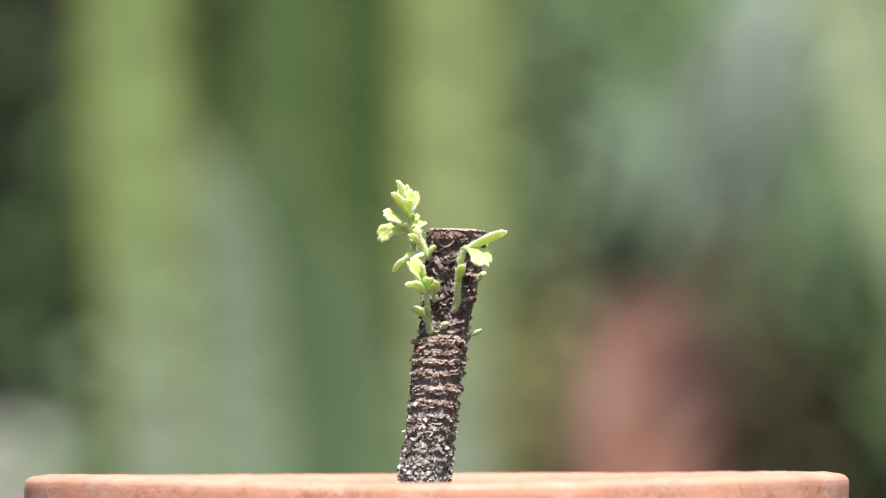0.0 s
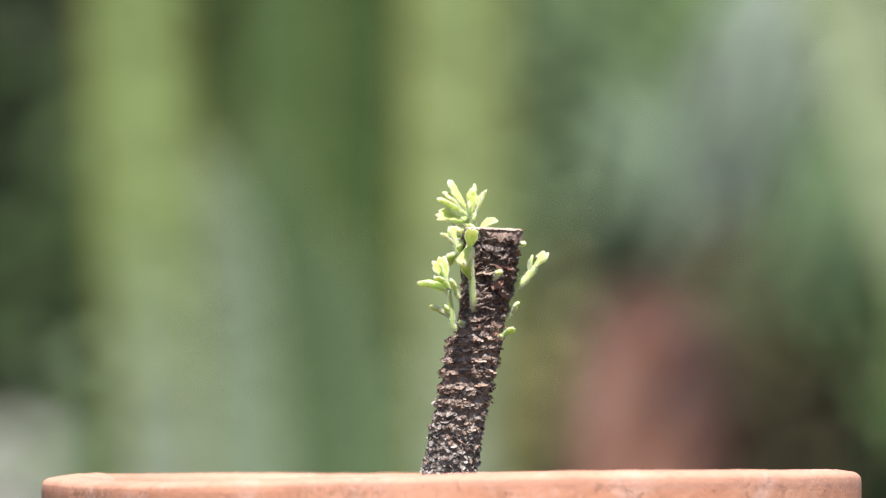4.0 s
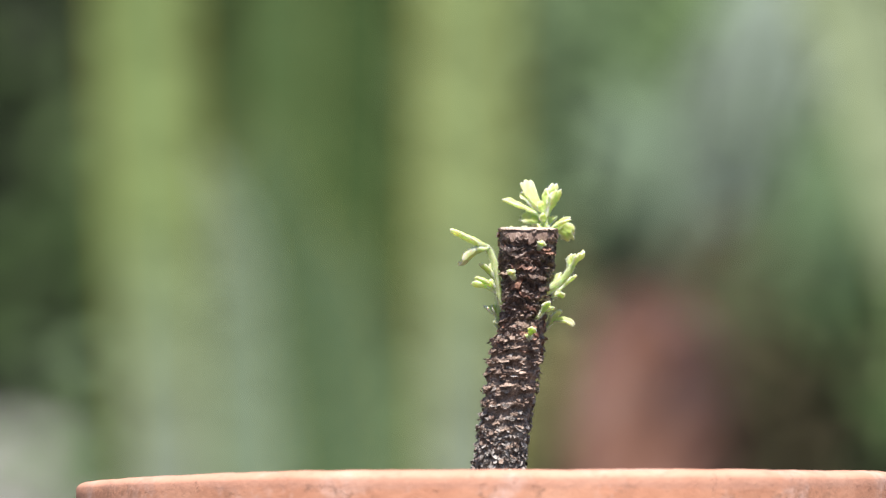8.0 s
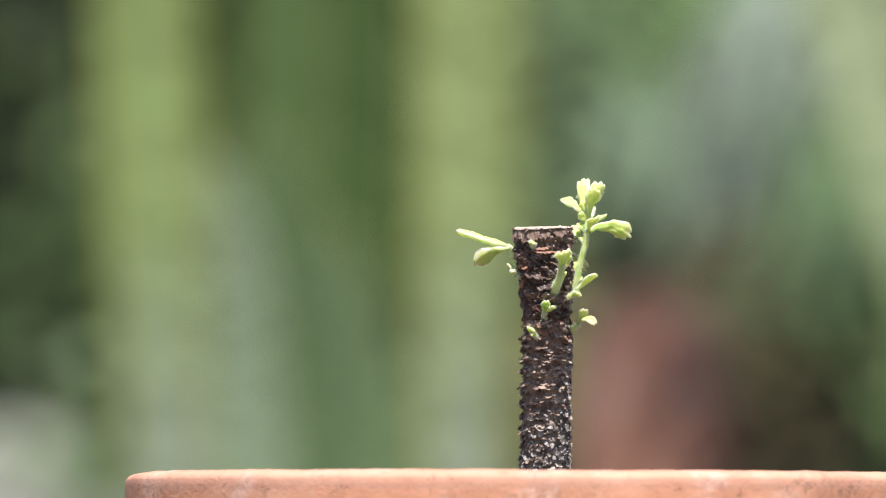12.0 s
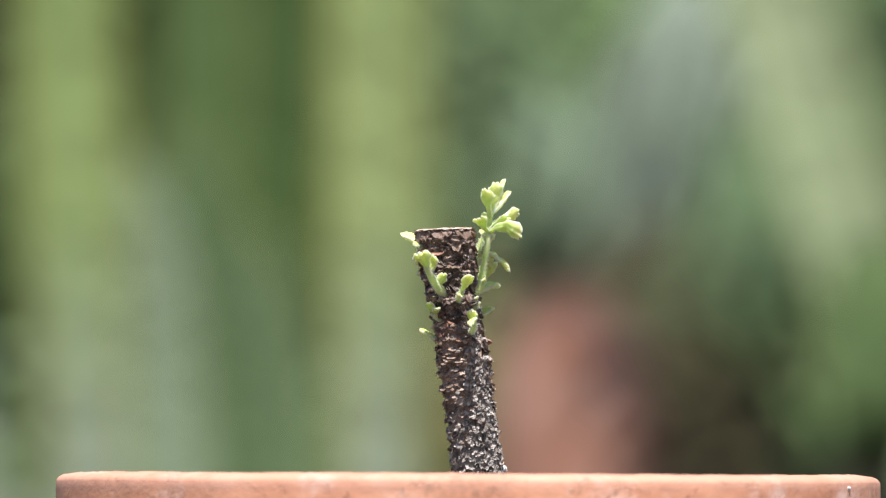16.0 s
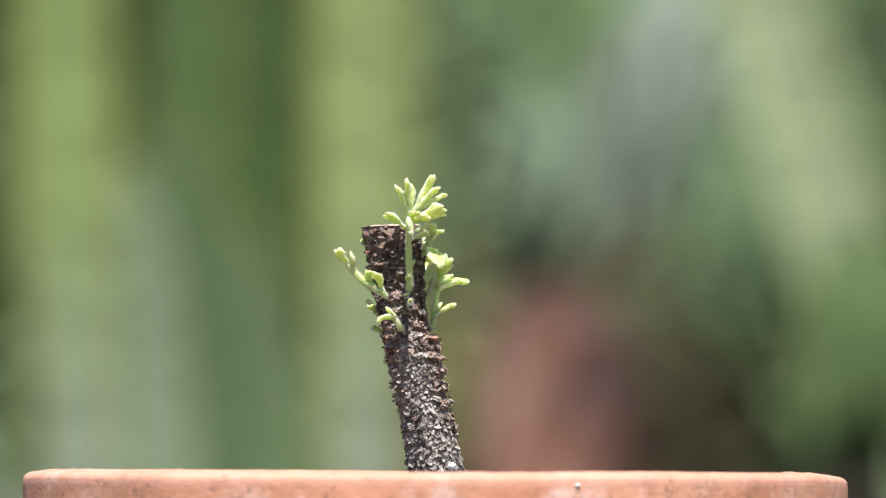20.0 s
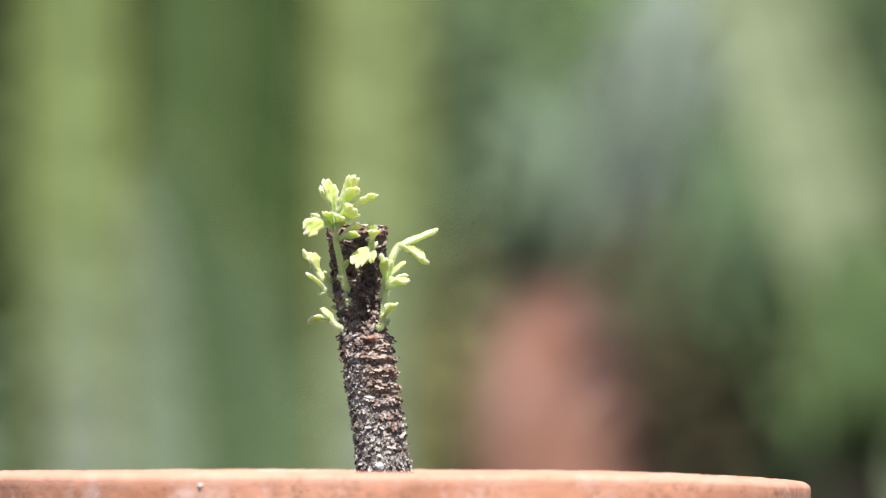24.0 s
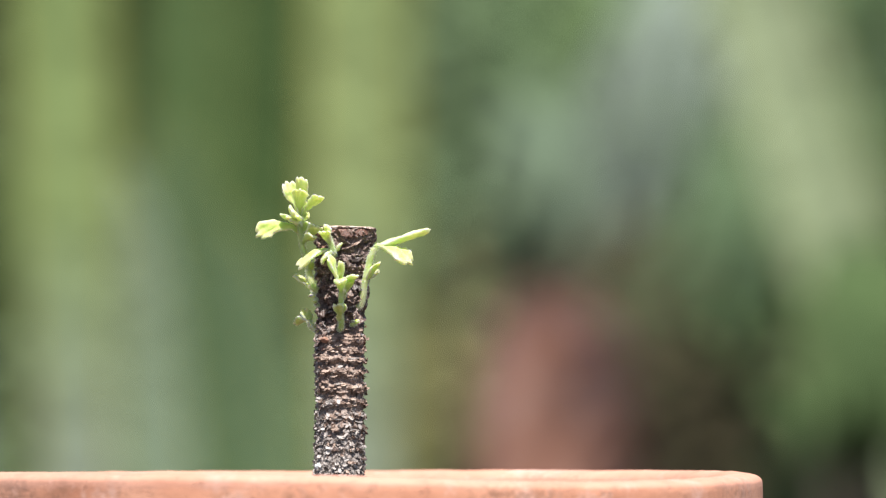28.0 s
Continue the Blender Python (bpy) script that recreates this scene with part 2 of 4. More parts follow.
def blade(points, width, up, profile, cup=0.2, thick=0.1, nu=12, nv=6):
    """A thick leaf along a bent line; profile(u) gives its share of the width. Closed shell."""
    p0, p1, p2 = (Vector(p) for p in points)
    top, bottom = [], []
    for i in range(nu + 1):
        for j in range(nv + 1):
            v = 2 * j / nv - 1
            u = i / nu
            c = (1 - u) ** 2 * p0 + 2 * u * (1 - u) * p1 + u * u * p2
            d = (2 * (1 - u) * (p1 - p0) + 2 * u * (p2 - p1)).normalized()
            s = d.cross(up).normalized()
            n = s.cross(d).normalized()
            w = width * 0.5 * profile(u)
            p = c + s * (v * w) + n * (cup * abs(v) ** 1.6 * w)
            t = thick * width * (1 - 0.75 * abs(v) ** 3) * (0.35 + 0.65 * profile(u)) * 0.5
            top.append(p + n * t)
            bottom.append(p - n * t)
    m, count = nv + 1, (nu + 1) * (nv + 1)
    faces = []
    for i in range(nu):
        for j in range(nv):
            a = i * m + j
            faces.append((a, a + 1, a + m + 1, a + m))
            faces.append((count + a, count + a + m, count + a + m + 1, count + a + 1))
    edge = [i for i in range(m)] + [i * m + nv for i in range(1, nu + 1)] + [nu * m + j for j in range(nv - 1, -1, -1)] + [i * m for i in range(nu - 1, 0, -1)]
    for a, b in zip(edge, edge[1:] + edge[:1]):
        faces.append((b, a, count + a, count + b))
    return top + bottom, faces


def tube(points, radii, sides=10):
    """A tapering round stem through points, smoothed, with a closed tip."""
    pts = [Vector(p) for p in points]
    line, rad = [], []
    n = len(pts)
    for i in range(n - 1):
        a, b, c, d = pts[max(i - 1, 0)], pts[i], pts[i + 1], pts[min(i + 2, n - 1)]
        for k in range(6):
            t = k / 6
            line.append(0.5 * (2 * b + (c - a) * t + (2 * a - 5 * b + 4 * c - d) * t * t + (3 * b - a - 3 * c + d) * t ** 3))
            rad.append(radii[i] + (radii[i + 1] - radii[i]) * t)
    line.append(pts[-1])
    rad.append(radii[-1])
    verts, faces = [], []
    for i, (p, r) in enumerate(zip(line, rad)):
        d = (line[min(i + 1, len(line) - 1)] - line[max(i - 1, 0)]).normalized()
        s = d.cross(Vector((0.3, 0.9, 0.1))).normalized()
        t = d.cross(s)
        for k in range(sides):
            a = 2 * math.pi * k / sides
            verts.append(p + (s * math.cos(a) + t * math.sin(a)) * r)
    for i in range(len(line) - 1):
        for k in range(sides):
            q = (k + 1) % sides
            faces.append((i * sides + k, i * sides + q, (i + 1) * sides + q, (i + 1) * sides + k))
    faces.append(tuple(range(sides - 1, -1, -1)))
    faces.append(tuple(range((len(line) - 1) * sides, len(line) * sides)))
    return verts, faces


# ---------------------------------------------------------------- ground and garden
def ground():
    verts, faces, n = [], [], 60
    for i in range(n + 1):
        for j in range(n + 1):
            x = (2 * i / n - 1)
            y = (2 * j / n - 1)
            x, y = x * abs(x) ** 2 * 900, y * abs(y) ** 2 * 900
            bumpy = 0.02 * noise.noise((x * 0.9, y * 0.9, 3)) if y > 1.2 and y < 30 else 0
            verts.append((x, y, bumpy if abs(x) + abs(y) > 1.5 else 0))
    for i in range(n):
        for j in range(n):
            a = i * (n + 1) + j
            faces.append((a, a + n + 1, a + n + 2, a + 1))
    ob = mesh_object("ground", verts, faces, EARTH)
    tagged(ob, "dry brown garden earth under the pots and plants", "ground", kind="structure")


def far_x(px, d):
    """Sideways place of a line of sight at the distance d from the lens."""
    return d * (px - 871) / FOCAL


def far_z(py, d):
    return EYE[2] + d * (861 - py) / FOCAL


def sword(name, px, d, width, height, lean=0.0, material=None, label="", group="", tw=0.0, category="leaf plant"):
    """One tall sword-shaped leaf that rises from the ground."""
    x, y = far_x(px, d), d + EYE[1]
    base = Vector((x - lean * (RIM_Z / height), y, -0.01))
    tip = Vector((x + lean, y + 0.05, height))
    mid = (base + tip) / 2 + Vector((0, 0.03, 0))
    up = Vector((math.sin(tw), -math.cos(tw), 0.05))
    shape = lambda u: 0.55 + 0.45 * min(1, u * 3) if u < 0.75 else max(0.04, 1 - ((u - 0.75) / 0.25) ** 2)
    v, f = blade((base, mid, tip), width, up, shape, cup=0.35, thick=0.12, nu=30, nv=8)
    ob = mesh_object(name, [p - base for p in v], f, material)
    ob.location = base
    for side in (-1, 1):
        pts = []
        for i in range(13):
            u = i / 12
            c = (1 - u) ** 2 * base + 2 * u * (1 - u) * mid + u * u * tip - base
            d = (2 * (1 - u) * (mid - base) + 2 * u * (tip - mid)).normalized()
            across = d.cross(up).normalized()
            w = width * 0.5 * shape(u)
            pts.append(c + across * side * w + across.cross(d).normalized() * 0.35 * w)
        v, f = tube(pts, [0.0030 if material is SWORD else 0.0012] * 12 + [0.001], 8)
        mesh_object("margin", v, f, MARGIN, ob)["label"] = "olive-yellow leaf margin"
    return tagged(ob, label, category, group)


def garden():
    tall = "tall upright yellow-green sword-shaped leaf behind the pot"
    a = sword("sword_leaf", 296, 7.14, 0.053, 0.95, -0.048, SWORD, tall, "upright sword leaves", 0.2)
    b = sword("sword_leaf", 820, 7.22, 0.055, 1.05, 0.004, SWORD, tall, "upright sword leaves", -0.2)
    c = sword("sword_leaf", 1830, 7.82, 0.066, 1.0, -0.275, SOFT_SWORD, "leaning pale yellow-green sword-shaped leaf behind the pot", "upright sword leaves")
    sword("sword_leaf", 432, 7.41, 0.072, 0.40, -0.035, PALE_SWORD, "short pale green sword-shaped leaf beside the tall ones", "upright sword leaves", 0.1)
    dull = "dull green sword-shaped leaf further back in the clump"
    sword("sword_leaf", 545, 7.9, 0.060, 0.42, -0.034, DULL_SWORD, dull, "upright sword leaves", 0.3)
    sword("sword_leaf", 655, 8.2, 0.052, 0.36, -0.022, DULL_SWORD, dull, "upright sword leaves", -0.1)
    # two leaves in the darkened copy, coloured as if they stood in shade
    sword("sword_leaf", 625, 8.9, 0.062, 0.90, 0.020, SHADED_SWORD, dull, "upright sword leaves", -0.3)
    sword("sword_leaf", 470, 8.6, 0.056, 0.85, 0.010, SHADED_SWORD, dull, "upright sword leaves", 0.4)
    palm("fountain_palm", (1020, 700), (1170, 230), (1330, 460), 8.84, 20, 5, GREYGREEN, 0.4)
    weeping("weeping_palm", (1470, -10), 1165, 1640, 240, 560, 8.6, 52, 6, PALE, 0.14, "pale blue-green palm with a head of hanging blades")
    weeping("weeping_palm", (1690, 470), 1570, 1800, 760, 880, 7.5, 26, 7, DEEP, 0.12, "deep green palm with a head of hanging blades")
    weeping("weeping_palm", (1190, 240), 1010, 1300, 370, 540, 8.8, 18, 14, GREYGREEN, 0.2, "small grey-green palm with hanging blades behind the vase")
    weeping("weeping_palm", (1610, 170), 1290, 1640, 430, 720, 8.25, 14, 12, DULL_SWORD, 0.22, "dull grey-green palm with a head of hanging blades")
    palm("fountain_palm", (1300, 760), (1420, 420), (1560, 800), 8.6, 22, 9, SHADED_BLADE, 0.6, "palm with long drooping blades, darkened for the shade behind the pot")
    return a, b, c


def palm(name, start, top, end, d, count, seed, material, spread, label="pale grey-green palm with long drooping blades behind the pot"):
    """A plant of long drooping blades: they rise from a crown, arch over and hang."""
    rng = random.Random(seed)
    plant = new(name)
    tagged(plant, label, "palm", "drooping palms")
    crown, peak, low = (Vector((far_x(px, d), 0, far_z(py, d))) for px, py in (start, top, end))
    plant.location = (crown.x, d + EYE[1], 0)
    v, f = tube([(0, 0, -0.02), (0.01, 0, crown.z * 0.5), (0, 0, crown.z)], [0.03, 0.024, 0.014], 14)
    mesh_object("trunk", v, f, EARTH, plant)
    for i in range(count):
        k = 1 + spread * rng.uniform(-1, 1)
        base = Vector((0, 0, crown.z - 0.005))
        apex = Vector(((peak.x - crown.x) * k + rng.gauss(0, 0.03), rng.uniform(-0.08, 0.08), crown.z + (peak.z - crown.z) * rng.uniform(0.5, 1.1)))
        tip = Vector(((low.x - crown.x) * k + rng.gauss(0, 0.03), rng.uniform(-0.12, 0.12), low.z + rng.gauss(0, 0.06)))
        mid = 2 * apex - (base + tip) / 2
        v, f = blade((base, mid, tip), rng.uniform(0.018, 0.034), Vector((0.3, -0.8, 0.5)), lambda u: max(0.05, math.sin(math.pi * min(1, 0.12 + 0.88 * u)) ** 0.6), cup=0.25, thick=0.05, nu=18)
        mesh_object("blade", v, f, material, plant)


def weeping(name, crown, left, right, high, low, d, count, seed, material, reach, label):
    """A slim-stemmed plant whose long blades spread from its head and hang down between two lines of sight."""
    rng = random.Random(seed)
    plant = new(name)
    tagged(plant, label, "palm", "drooping palms")
    top = Vector((far_x(crown[0], d), 0, far_z(crown[1], d)))
    plant.location = (top.x, d + EYE[1], 0)
    v, f = tube([(0.02, 0.05, -0.02), (0.01, 0.04, top.z * 0.5), (0, 0, top.z)], [0.02, 0.016, 0.012], 12)
    mesh_object("trunk", v, f, EARTH, plant)
    for i in range(count):
        q = ((i + rng.random()) / count) ** 0.75
        end = Vector((far_x(left + (right - left) * q, d) - top.x, rng.uniform(-reach, 0.02), far_z(rng.uniform(high, low), d)))
        base = Vector((rng.gauss(0, 0.006), rng.gauss(0, 0.006), top.z - 0.004))
        bow = Vector((end.x * rng.uniform(0.55, 0.9), end.y * 0.8, top.z + rng.uniform(0.0, 0.05)))
        v, f = blade((base, bow, end), rng.uniform(0.015, 0.028), Vector((-end.x * 2, -0.8, 0.4)), lambda u: max(0.05, math.sin(math.pi * min(1, 0.12 + 0.88 * u)) ** 0.6), cup=0.25, thick=0.05, nu=18)
        mesh_object("blade", v, f, material, plant)


def shrub(name, px, py, d, across, high, count, size, material, label, seed):
    """A loose shrub: thin stems from the ground and a cloud of leaves round the given line of sight."""
    rng = random.Random(seed)
    ob = new(name)
    tagged(ob, label, "shrub")
    c = Vector((far_x(px, d), d + EYE[1], far_z(py, d)))
    ob.location = (c.x, c.y, 0)
    verts, faces = [], []
    for i in range(7):
        q = Vector((rng.gauss(0, across * 0.25), rng.gauss(0, 0.06), c.z + rng.gauss(0, high * 0.3)))
        v, f = tube([(q.x * 0.1, 0, -0.02), (q.x * 0.5, q.y * 0.4, q.z * 0.5), q], [0.006, 0.004, 0.002], 6)
        o = len(verts)
        verts += v
        faces += [tuple(o + k for k in face) for face in f]
    tagged(mesh_object("twig", verts, faces, EARTH, ob), kind="stuff")
    verts, faces = [], []
    for i in range(count):
        p = Vector((rng.gauss(0, across * 0.42), rng.gauss(0, 0.09), c.z + rng.gauss(0, high * 0.42)))
        s = size * rng.uniform(0.6, 1.3)
        way = Vector((rng.gauss(0, 0.7), rng.gauss(-0.5, 0.4), rng.gauss(-0.1, 0.5))).normalized()
        v, f = blade((p, p + way * s * 0.5 + Vector((0, 0, 0.01)), p + way * s), s * 0.5, Vector((rng.gauss(0, 0.4), -0.7, 0.7)), lambda u: max(0.05, math.sin(math.pi * u) ** 0.7), cup=0.2, thick=0.04, nu=4, nv=2)
        o = len(verts)
        verts += v
        faces += [tuple(o + k for k in face) for face in f]
    tagged(mesh_object("foliage", verts, faces, material, ob), kind="stuff")
    return ob


def shrubs():
    shrub("leafy_shrub", 560, 790, 8.9, 0.20, 0.08, 500, 0.035, LIGHT, "pale green low shrub with small leaves in the garden", 1)
    shrub("leafy_shrub", 560, 500, 9.86, 0.26, 0.26, 600, 0.04, DEEP, "deep green leafy shrub in front of the hedge", 2)
    shrub("leafy_shrub", 1000, 300, 8.9, 0.09, 0.26, 520, 0.03, LIGHT, "narrow mid-green leafy shrub beside the palm", 3)
    shrub("leafy_shrub", 1330, 440, 10.37, 0.26, 0.26, 800, 0.04, DEEP, "deep green leafy shrub behind the palm", 4)
    shrub("leafy_shrub", 1170, 285, 9.3, 0.11, 0.13, 650, 0.04, GREEN, "mid-green leafy shrub behind the vase", 7)
    shrub("leafy_shrub", 1420, 130, 10.37, 0.26, 0.16, 900, 0.03, LIGHT, "light green leafy shrub high behind the palm", 10)
    shrub("leafy_shrub", 1450, 720, 8.5, 0.10, 0.14, 420, 0.035, GREEN, "low green shrub beside the dark pot", 5)
    shrub("dry_shrub", 1375, 740, 8.24, 0.06, 0.10, 160, 0.03, DRY, "dry olive-brown shrub beside the dark pot", 8)
    # dark leaves added where the hollow above the vase is only in shade
    shrub("dry_shrub", 1230, 520, 8.33, 0.07, 0.04, 60, 0.03, DRY, "olive-brown shrub standing in for the shaded hollow above the vase", 9)
    shrub("dry_shrub", 975, 760, 7.99, 0.05, 0.09, 170, 0.03, OLIVE, "small olive-yellow dry shrub beside the vase", 6)


def hedge():
    """Leaves over an uneven slab coloured near-black for the shade inside the hedge."""
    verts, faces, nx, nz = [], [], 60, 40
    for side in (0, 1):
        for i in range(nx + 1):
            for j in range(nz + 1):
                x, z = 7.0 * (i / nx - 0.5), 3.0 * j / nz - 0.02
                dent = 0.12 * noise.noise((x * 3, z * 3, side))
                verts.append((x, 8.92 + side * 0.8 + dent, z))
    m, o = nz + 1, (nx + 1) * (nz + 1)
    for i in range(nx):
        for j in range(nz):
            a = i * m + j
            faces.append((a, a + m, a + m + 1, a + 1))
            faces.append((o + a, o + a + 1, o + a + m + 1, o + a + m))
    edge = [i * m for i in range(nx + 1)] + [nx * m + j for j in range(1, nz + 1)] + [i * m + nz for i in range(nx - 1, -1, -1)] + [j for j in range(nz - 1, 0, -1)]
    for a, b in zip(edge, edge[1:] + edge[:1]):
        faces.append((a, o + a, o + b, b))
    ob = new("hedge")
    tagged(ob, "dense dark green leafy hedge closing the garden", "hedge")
    mesh_object("core", verts, faces, HEDGE_SHADE, ob)
    rng = random.Random(11)
    verts, faces = [], []
    for i in range(7000):
        near = rng.random() < 0.75
        x, z = (rng.uniform(-0.9, 0.9), rng.uniform(0.0, 0.9)) if near else (rng.uniform(-3.3, 3.3), rng.uniform(0.0, 2.9))
        if -0.62 < x < -0.375 and rng.random() < 0.82:  # few leaves here, so the slab's painted shade shows as a dark gap
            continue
        y = 8.42 + rng.uniform(0, 0.5)
        s = rng.uniform(0.04, 0.09)
        way = Vector((rng.gauss(0, 0.6), rng.gauss(-0.5, 0.4), rng.gauss(-0.2, 0.5))).normalized()
        up = Vector((rng.gauss(0, 0.4), -0.7, 0.7))
        p = Vector((x, y, z))
        v, f = blade((p, p + way * s * 0.5 + Vector((0, 0, 0.01)), p + way * s), s * 0.5, up, lambda u: max(0.05, math.sin(math.pi * u) ** 0.7), cup=0.2, thick=0.03, nu=3, nv=2)
        o = len(verts)
        verts += v
        faces += [tuple(o + q for q in face) for face in f]
    tagged(mesh_object("foliage", verts, faces, HEDGE, ob), kind="stuff")


def clay_vase():
    d = 7.48
    s = 0.050
    prof = [(0.0, 0.0), (0.038, 0.0), (0.046, 0.03), (s, 0.10), (s, 0.205), (0.048, 0.238), (0.043, 0.265), (0.034, 0.286), (0.022, 0.298), (0.020, 0.303), (0.016, 0.303), (0.015, 0.290), (0.0, 0.28)]
    ob = new("clay_vase")
    ob.matrix_basis = pose(far_x(1152, d), d + EYE[1], 0)
    tagged(ob, "slim terracotta vase with a rounded shoulder on the ground", "vase")
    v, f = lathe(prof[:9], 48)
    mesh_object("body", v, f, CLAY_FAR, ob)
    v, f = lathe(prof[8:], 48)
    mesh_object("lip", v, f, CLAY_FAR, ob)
    d = 8.5
    ob = new("dark_pot")
    ob.matrix_basis = pose(far_x(1240, d), d + EYE[1], 0)
    tagged(ob, "dark red-brown glazed plant pot standing behind the vase", "flower pot")
    v, f = lathe([(0.0, 0.0), (0.036, 0.0), (0.047, 0.24)], 48)
    mesh_object("body", v, f, DARK_POT, ob)
    v, f = lathe([(0.047, 0.24), (0.053, 0.242), (0.053, 0.285), (0.045, 0.287), (0.043, 0.25), (0.0, 0.25)], 48)
    mesh_object("rim", v, f, DARK_POT, ob)


def shade_plant():
    """An unseen tall feather-leaved plant, added to hang over the vase and dapple it."""
    ob = new("unseen_shade_palm")
    tagged(ob, "unseen feather-leaved palm added to shade the terracotta vase", "palm")
    ob.location = (0.895, 3.375, 0)
    stem = [(0, 0, -0.02), (0.02, 0, 0.25), (-0.08, 0, 0.48), (-0.40, 0, 0.58), (-0.75, 0, 0.565), (-1.01, 0, 0.53)]
    v, f = tube(stem, [0.012, 0.010, 0.007, 0.004, 0.0025, 0.0015], 10)
    mesh_object("stem", v, f, GREEN, ob)
    rng = random.Random(8)
    for k in range(14):
        t = k / 13
        p = Vector((-0.89 - 0.125 * t, 0, 0.547 - 0.017 * t))
        for side in (-1, 1):
            tip = p + Vector((-0.02, side * 0.115 + rng.uniform(-0.01, 0.01), rng.uniform(-0.012, 0.004)))
            v, f = blade((p, (p + tip) / 2 + Vector((0, 0, 0.01)), tip), rng.uniform(0.0065, 0.0090) * (1.35 if t < 0.35 else 1.0), Vector((0, 0, 1)), lambda u: max(0.08, math.sin(math.pi * min(1, 0.1 + 0.9 * u)) ** 0.6), cup=0.15, thick=0.08, nu=8, nv=4)
            mesh_object("leaflet", v, f, GREEN, ob)
    return ob


def stone():
    bm = bmesh.new()
    bmesh.ops.create_icosphere(bm, subdivisions=4, radius=1.0)
    for v in bm.verts:
        v.co *= 1 + 0.22 * noise.noise(v.co * 1.4) + 0.05 * noise.noise(v.co * 5)
        v.co = Vector((v.co.x * 0.12, v.co.y * 0.10, v.co.z * 0.135 + 0.12))
    me = bpy.data.meshes.new("garden_stone")
    bm.to_mesh(me)
    bm.free()
    me.materials.append(STONE)
    me.shade_smooth()
    ob = new("garden_stone", me)
    ob.matrix_basis = pose(far_x(20, 10.5), 7.1, -0.02)
    tagged(ob, "pale grey rounded garden stone on the earth", "stone")


# ---------------------------------------------------------------- the turning pot
LOW = math.radians(-90)  # where the rim is worn low


def rim_shape(v, a):
    k = max(0.0, min(1.0, (v.z - RIM_Z + 0.05) / 0.05))
    worn = (a - LOW + math.pi) % (2 * math.pi) - math.pi
    dz = 0.0006 + 0.0009 * max(0.0, math.cos(a - radians(30))) - 0.0022 * math.exp(-(worn / 0.68) ** 2) + 0.00022 * noise.noise((3 * math.cos(a), 3 * math.sin(a), 1)) + 0.00022 * noise.noise((13 * math.cos(a), 13 * math.sin(a), 5)) + 0.0001 * noise.noise((45 * math.cos(a), 45 * math.sin(a), 2))
    dr = 1 + 0.003 * noise.noise((1.5 * math.cos(a), 1.5 * math.sin(a), 7 + v.z * 8)) + 0.0008 * noise.noise((15 * math.cos(a), 15 * math.sin(a), v.z * 250))
    for middle, spread, swell in ((8, 14, 7), (45, 14, -10), (-52, 16, -8)):  # the hand-made rim is not quite round
        off = (a + radians(90 - middle) + math.pi) % (2 * math.pi) - math.pi
        dr += swell * UNIT / 0.11 * math.exp(-(off / radians(spread)) ** 2) * k
    return Vector((v.x * dr, v.y * dr, v.z + dz * k))


def clay_pot():
    pot = new("clay_pot")
    tagged(pot, "round terracotta flower pot with a worn rim, slowly turning", "flower pot")
    R, t = 0.1101, 0.0125
    prof = [(R - 0.0055, RIM_Z - 0.034), (R - 0.001, RIM_Z - 0.0335), (R, RIM_Z - 0.032)]
    prof += [(R, RIM_Z - 0.032 + 0.0280 * k / 18) for k in range(1, 19)]
    c = 0.0030
    prof += [(R - c + c * math.cos(b), RIM_Z - 0.0005 - c * 0.75 + c * 0.75 * math.sin(b)) for b in [math.pi / 2 * k / 8 for k in range(1, 9)]]
    prof += [(R - 0.0065, RIM_Z), (R - 0.0085, RIM_Z - 0.0002), (R - t + 0.001, RIM_Z - 0.0012), (R - t, RIM_Z - 0.003), (R - t, RIM_Z - 0.034)]
    v, f = lathe(prof, 360, rim_shape)
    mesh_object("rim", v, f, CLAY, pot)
    prof = [(R - t - 0.001, RIM_Z - 0.030), (R - 0.006, RIM_Z - 0.0335), (0.075, 0.004), (0.073, 0.0), (0.010, 0.0), (0.010, 0.010), (0.066, 0.010), (R - t - 0.004, RIM_Z - 0.030), (R - t - 0.001, RIM_Z - 0.030)]
    v, f = lathe(prof, 128)
    mesh_object("body", v, f, CLAY, pot)
    return pot


def potting_soil():
    verts, faces, n = [Vector((0, 0, RIM_Z - 0.012))], [], 96
    for i in range(1, 25):
        r = 0.0975 * i / 24
        for k in range(n):
            a = 2 * math.pi * k / n
            x, y = r * math.cos(a), r * math.sin(a)
            verts.append(Vector((x, y, RIM_Z - 0.012 + 0.0015 * noise.noise((x * 200, y * 200, 0)))))
    for k in range(n):
        faces.append((0, 1 + k, 1 + (k + 1) % n))
    for i in range(23):
        for k in range(n):
            q = (k + 1) % n
            faces.append((1 + i * n + k, 1 + i * n + q, 1 + (i + 1) * n + q, 1 + (i + 1) * n + k)[::-1])
    ob = mesh_object("potting_soil", verts, faces, SOIL)
    return tagged(ob, "dark crumbly potting soil filling the terracotta pot", "soil", kind="stuff")


# ---------------------------------------------------------------- the young tree
def plan(x, front, y):
    """A place on the tree from plan units: sideways, towards the lens at the start, and down from the top."""
    return Vector((x * UNIT, -front * UNIT, RIM_Z + (841 - y) * UNIT))


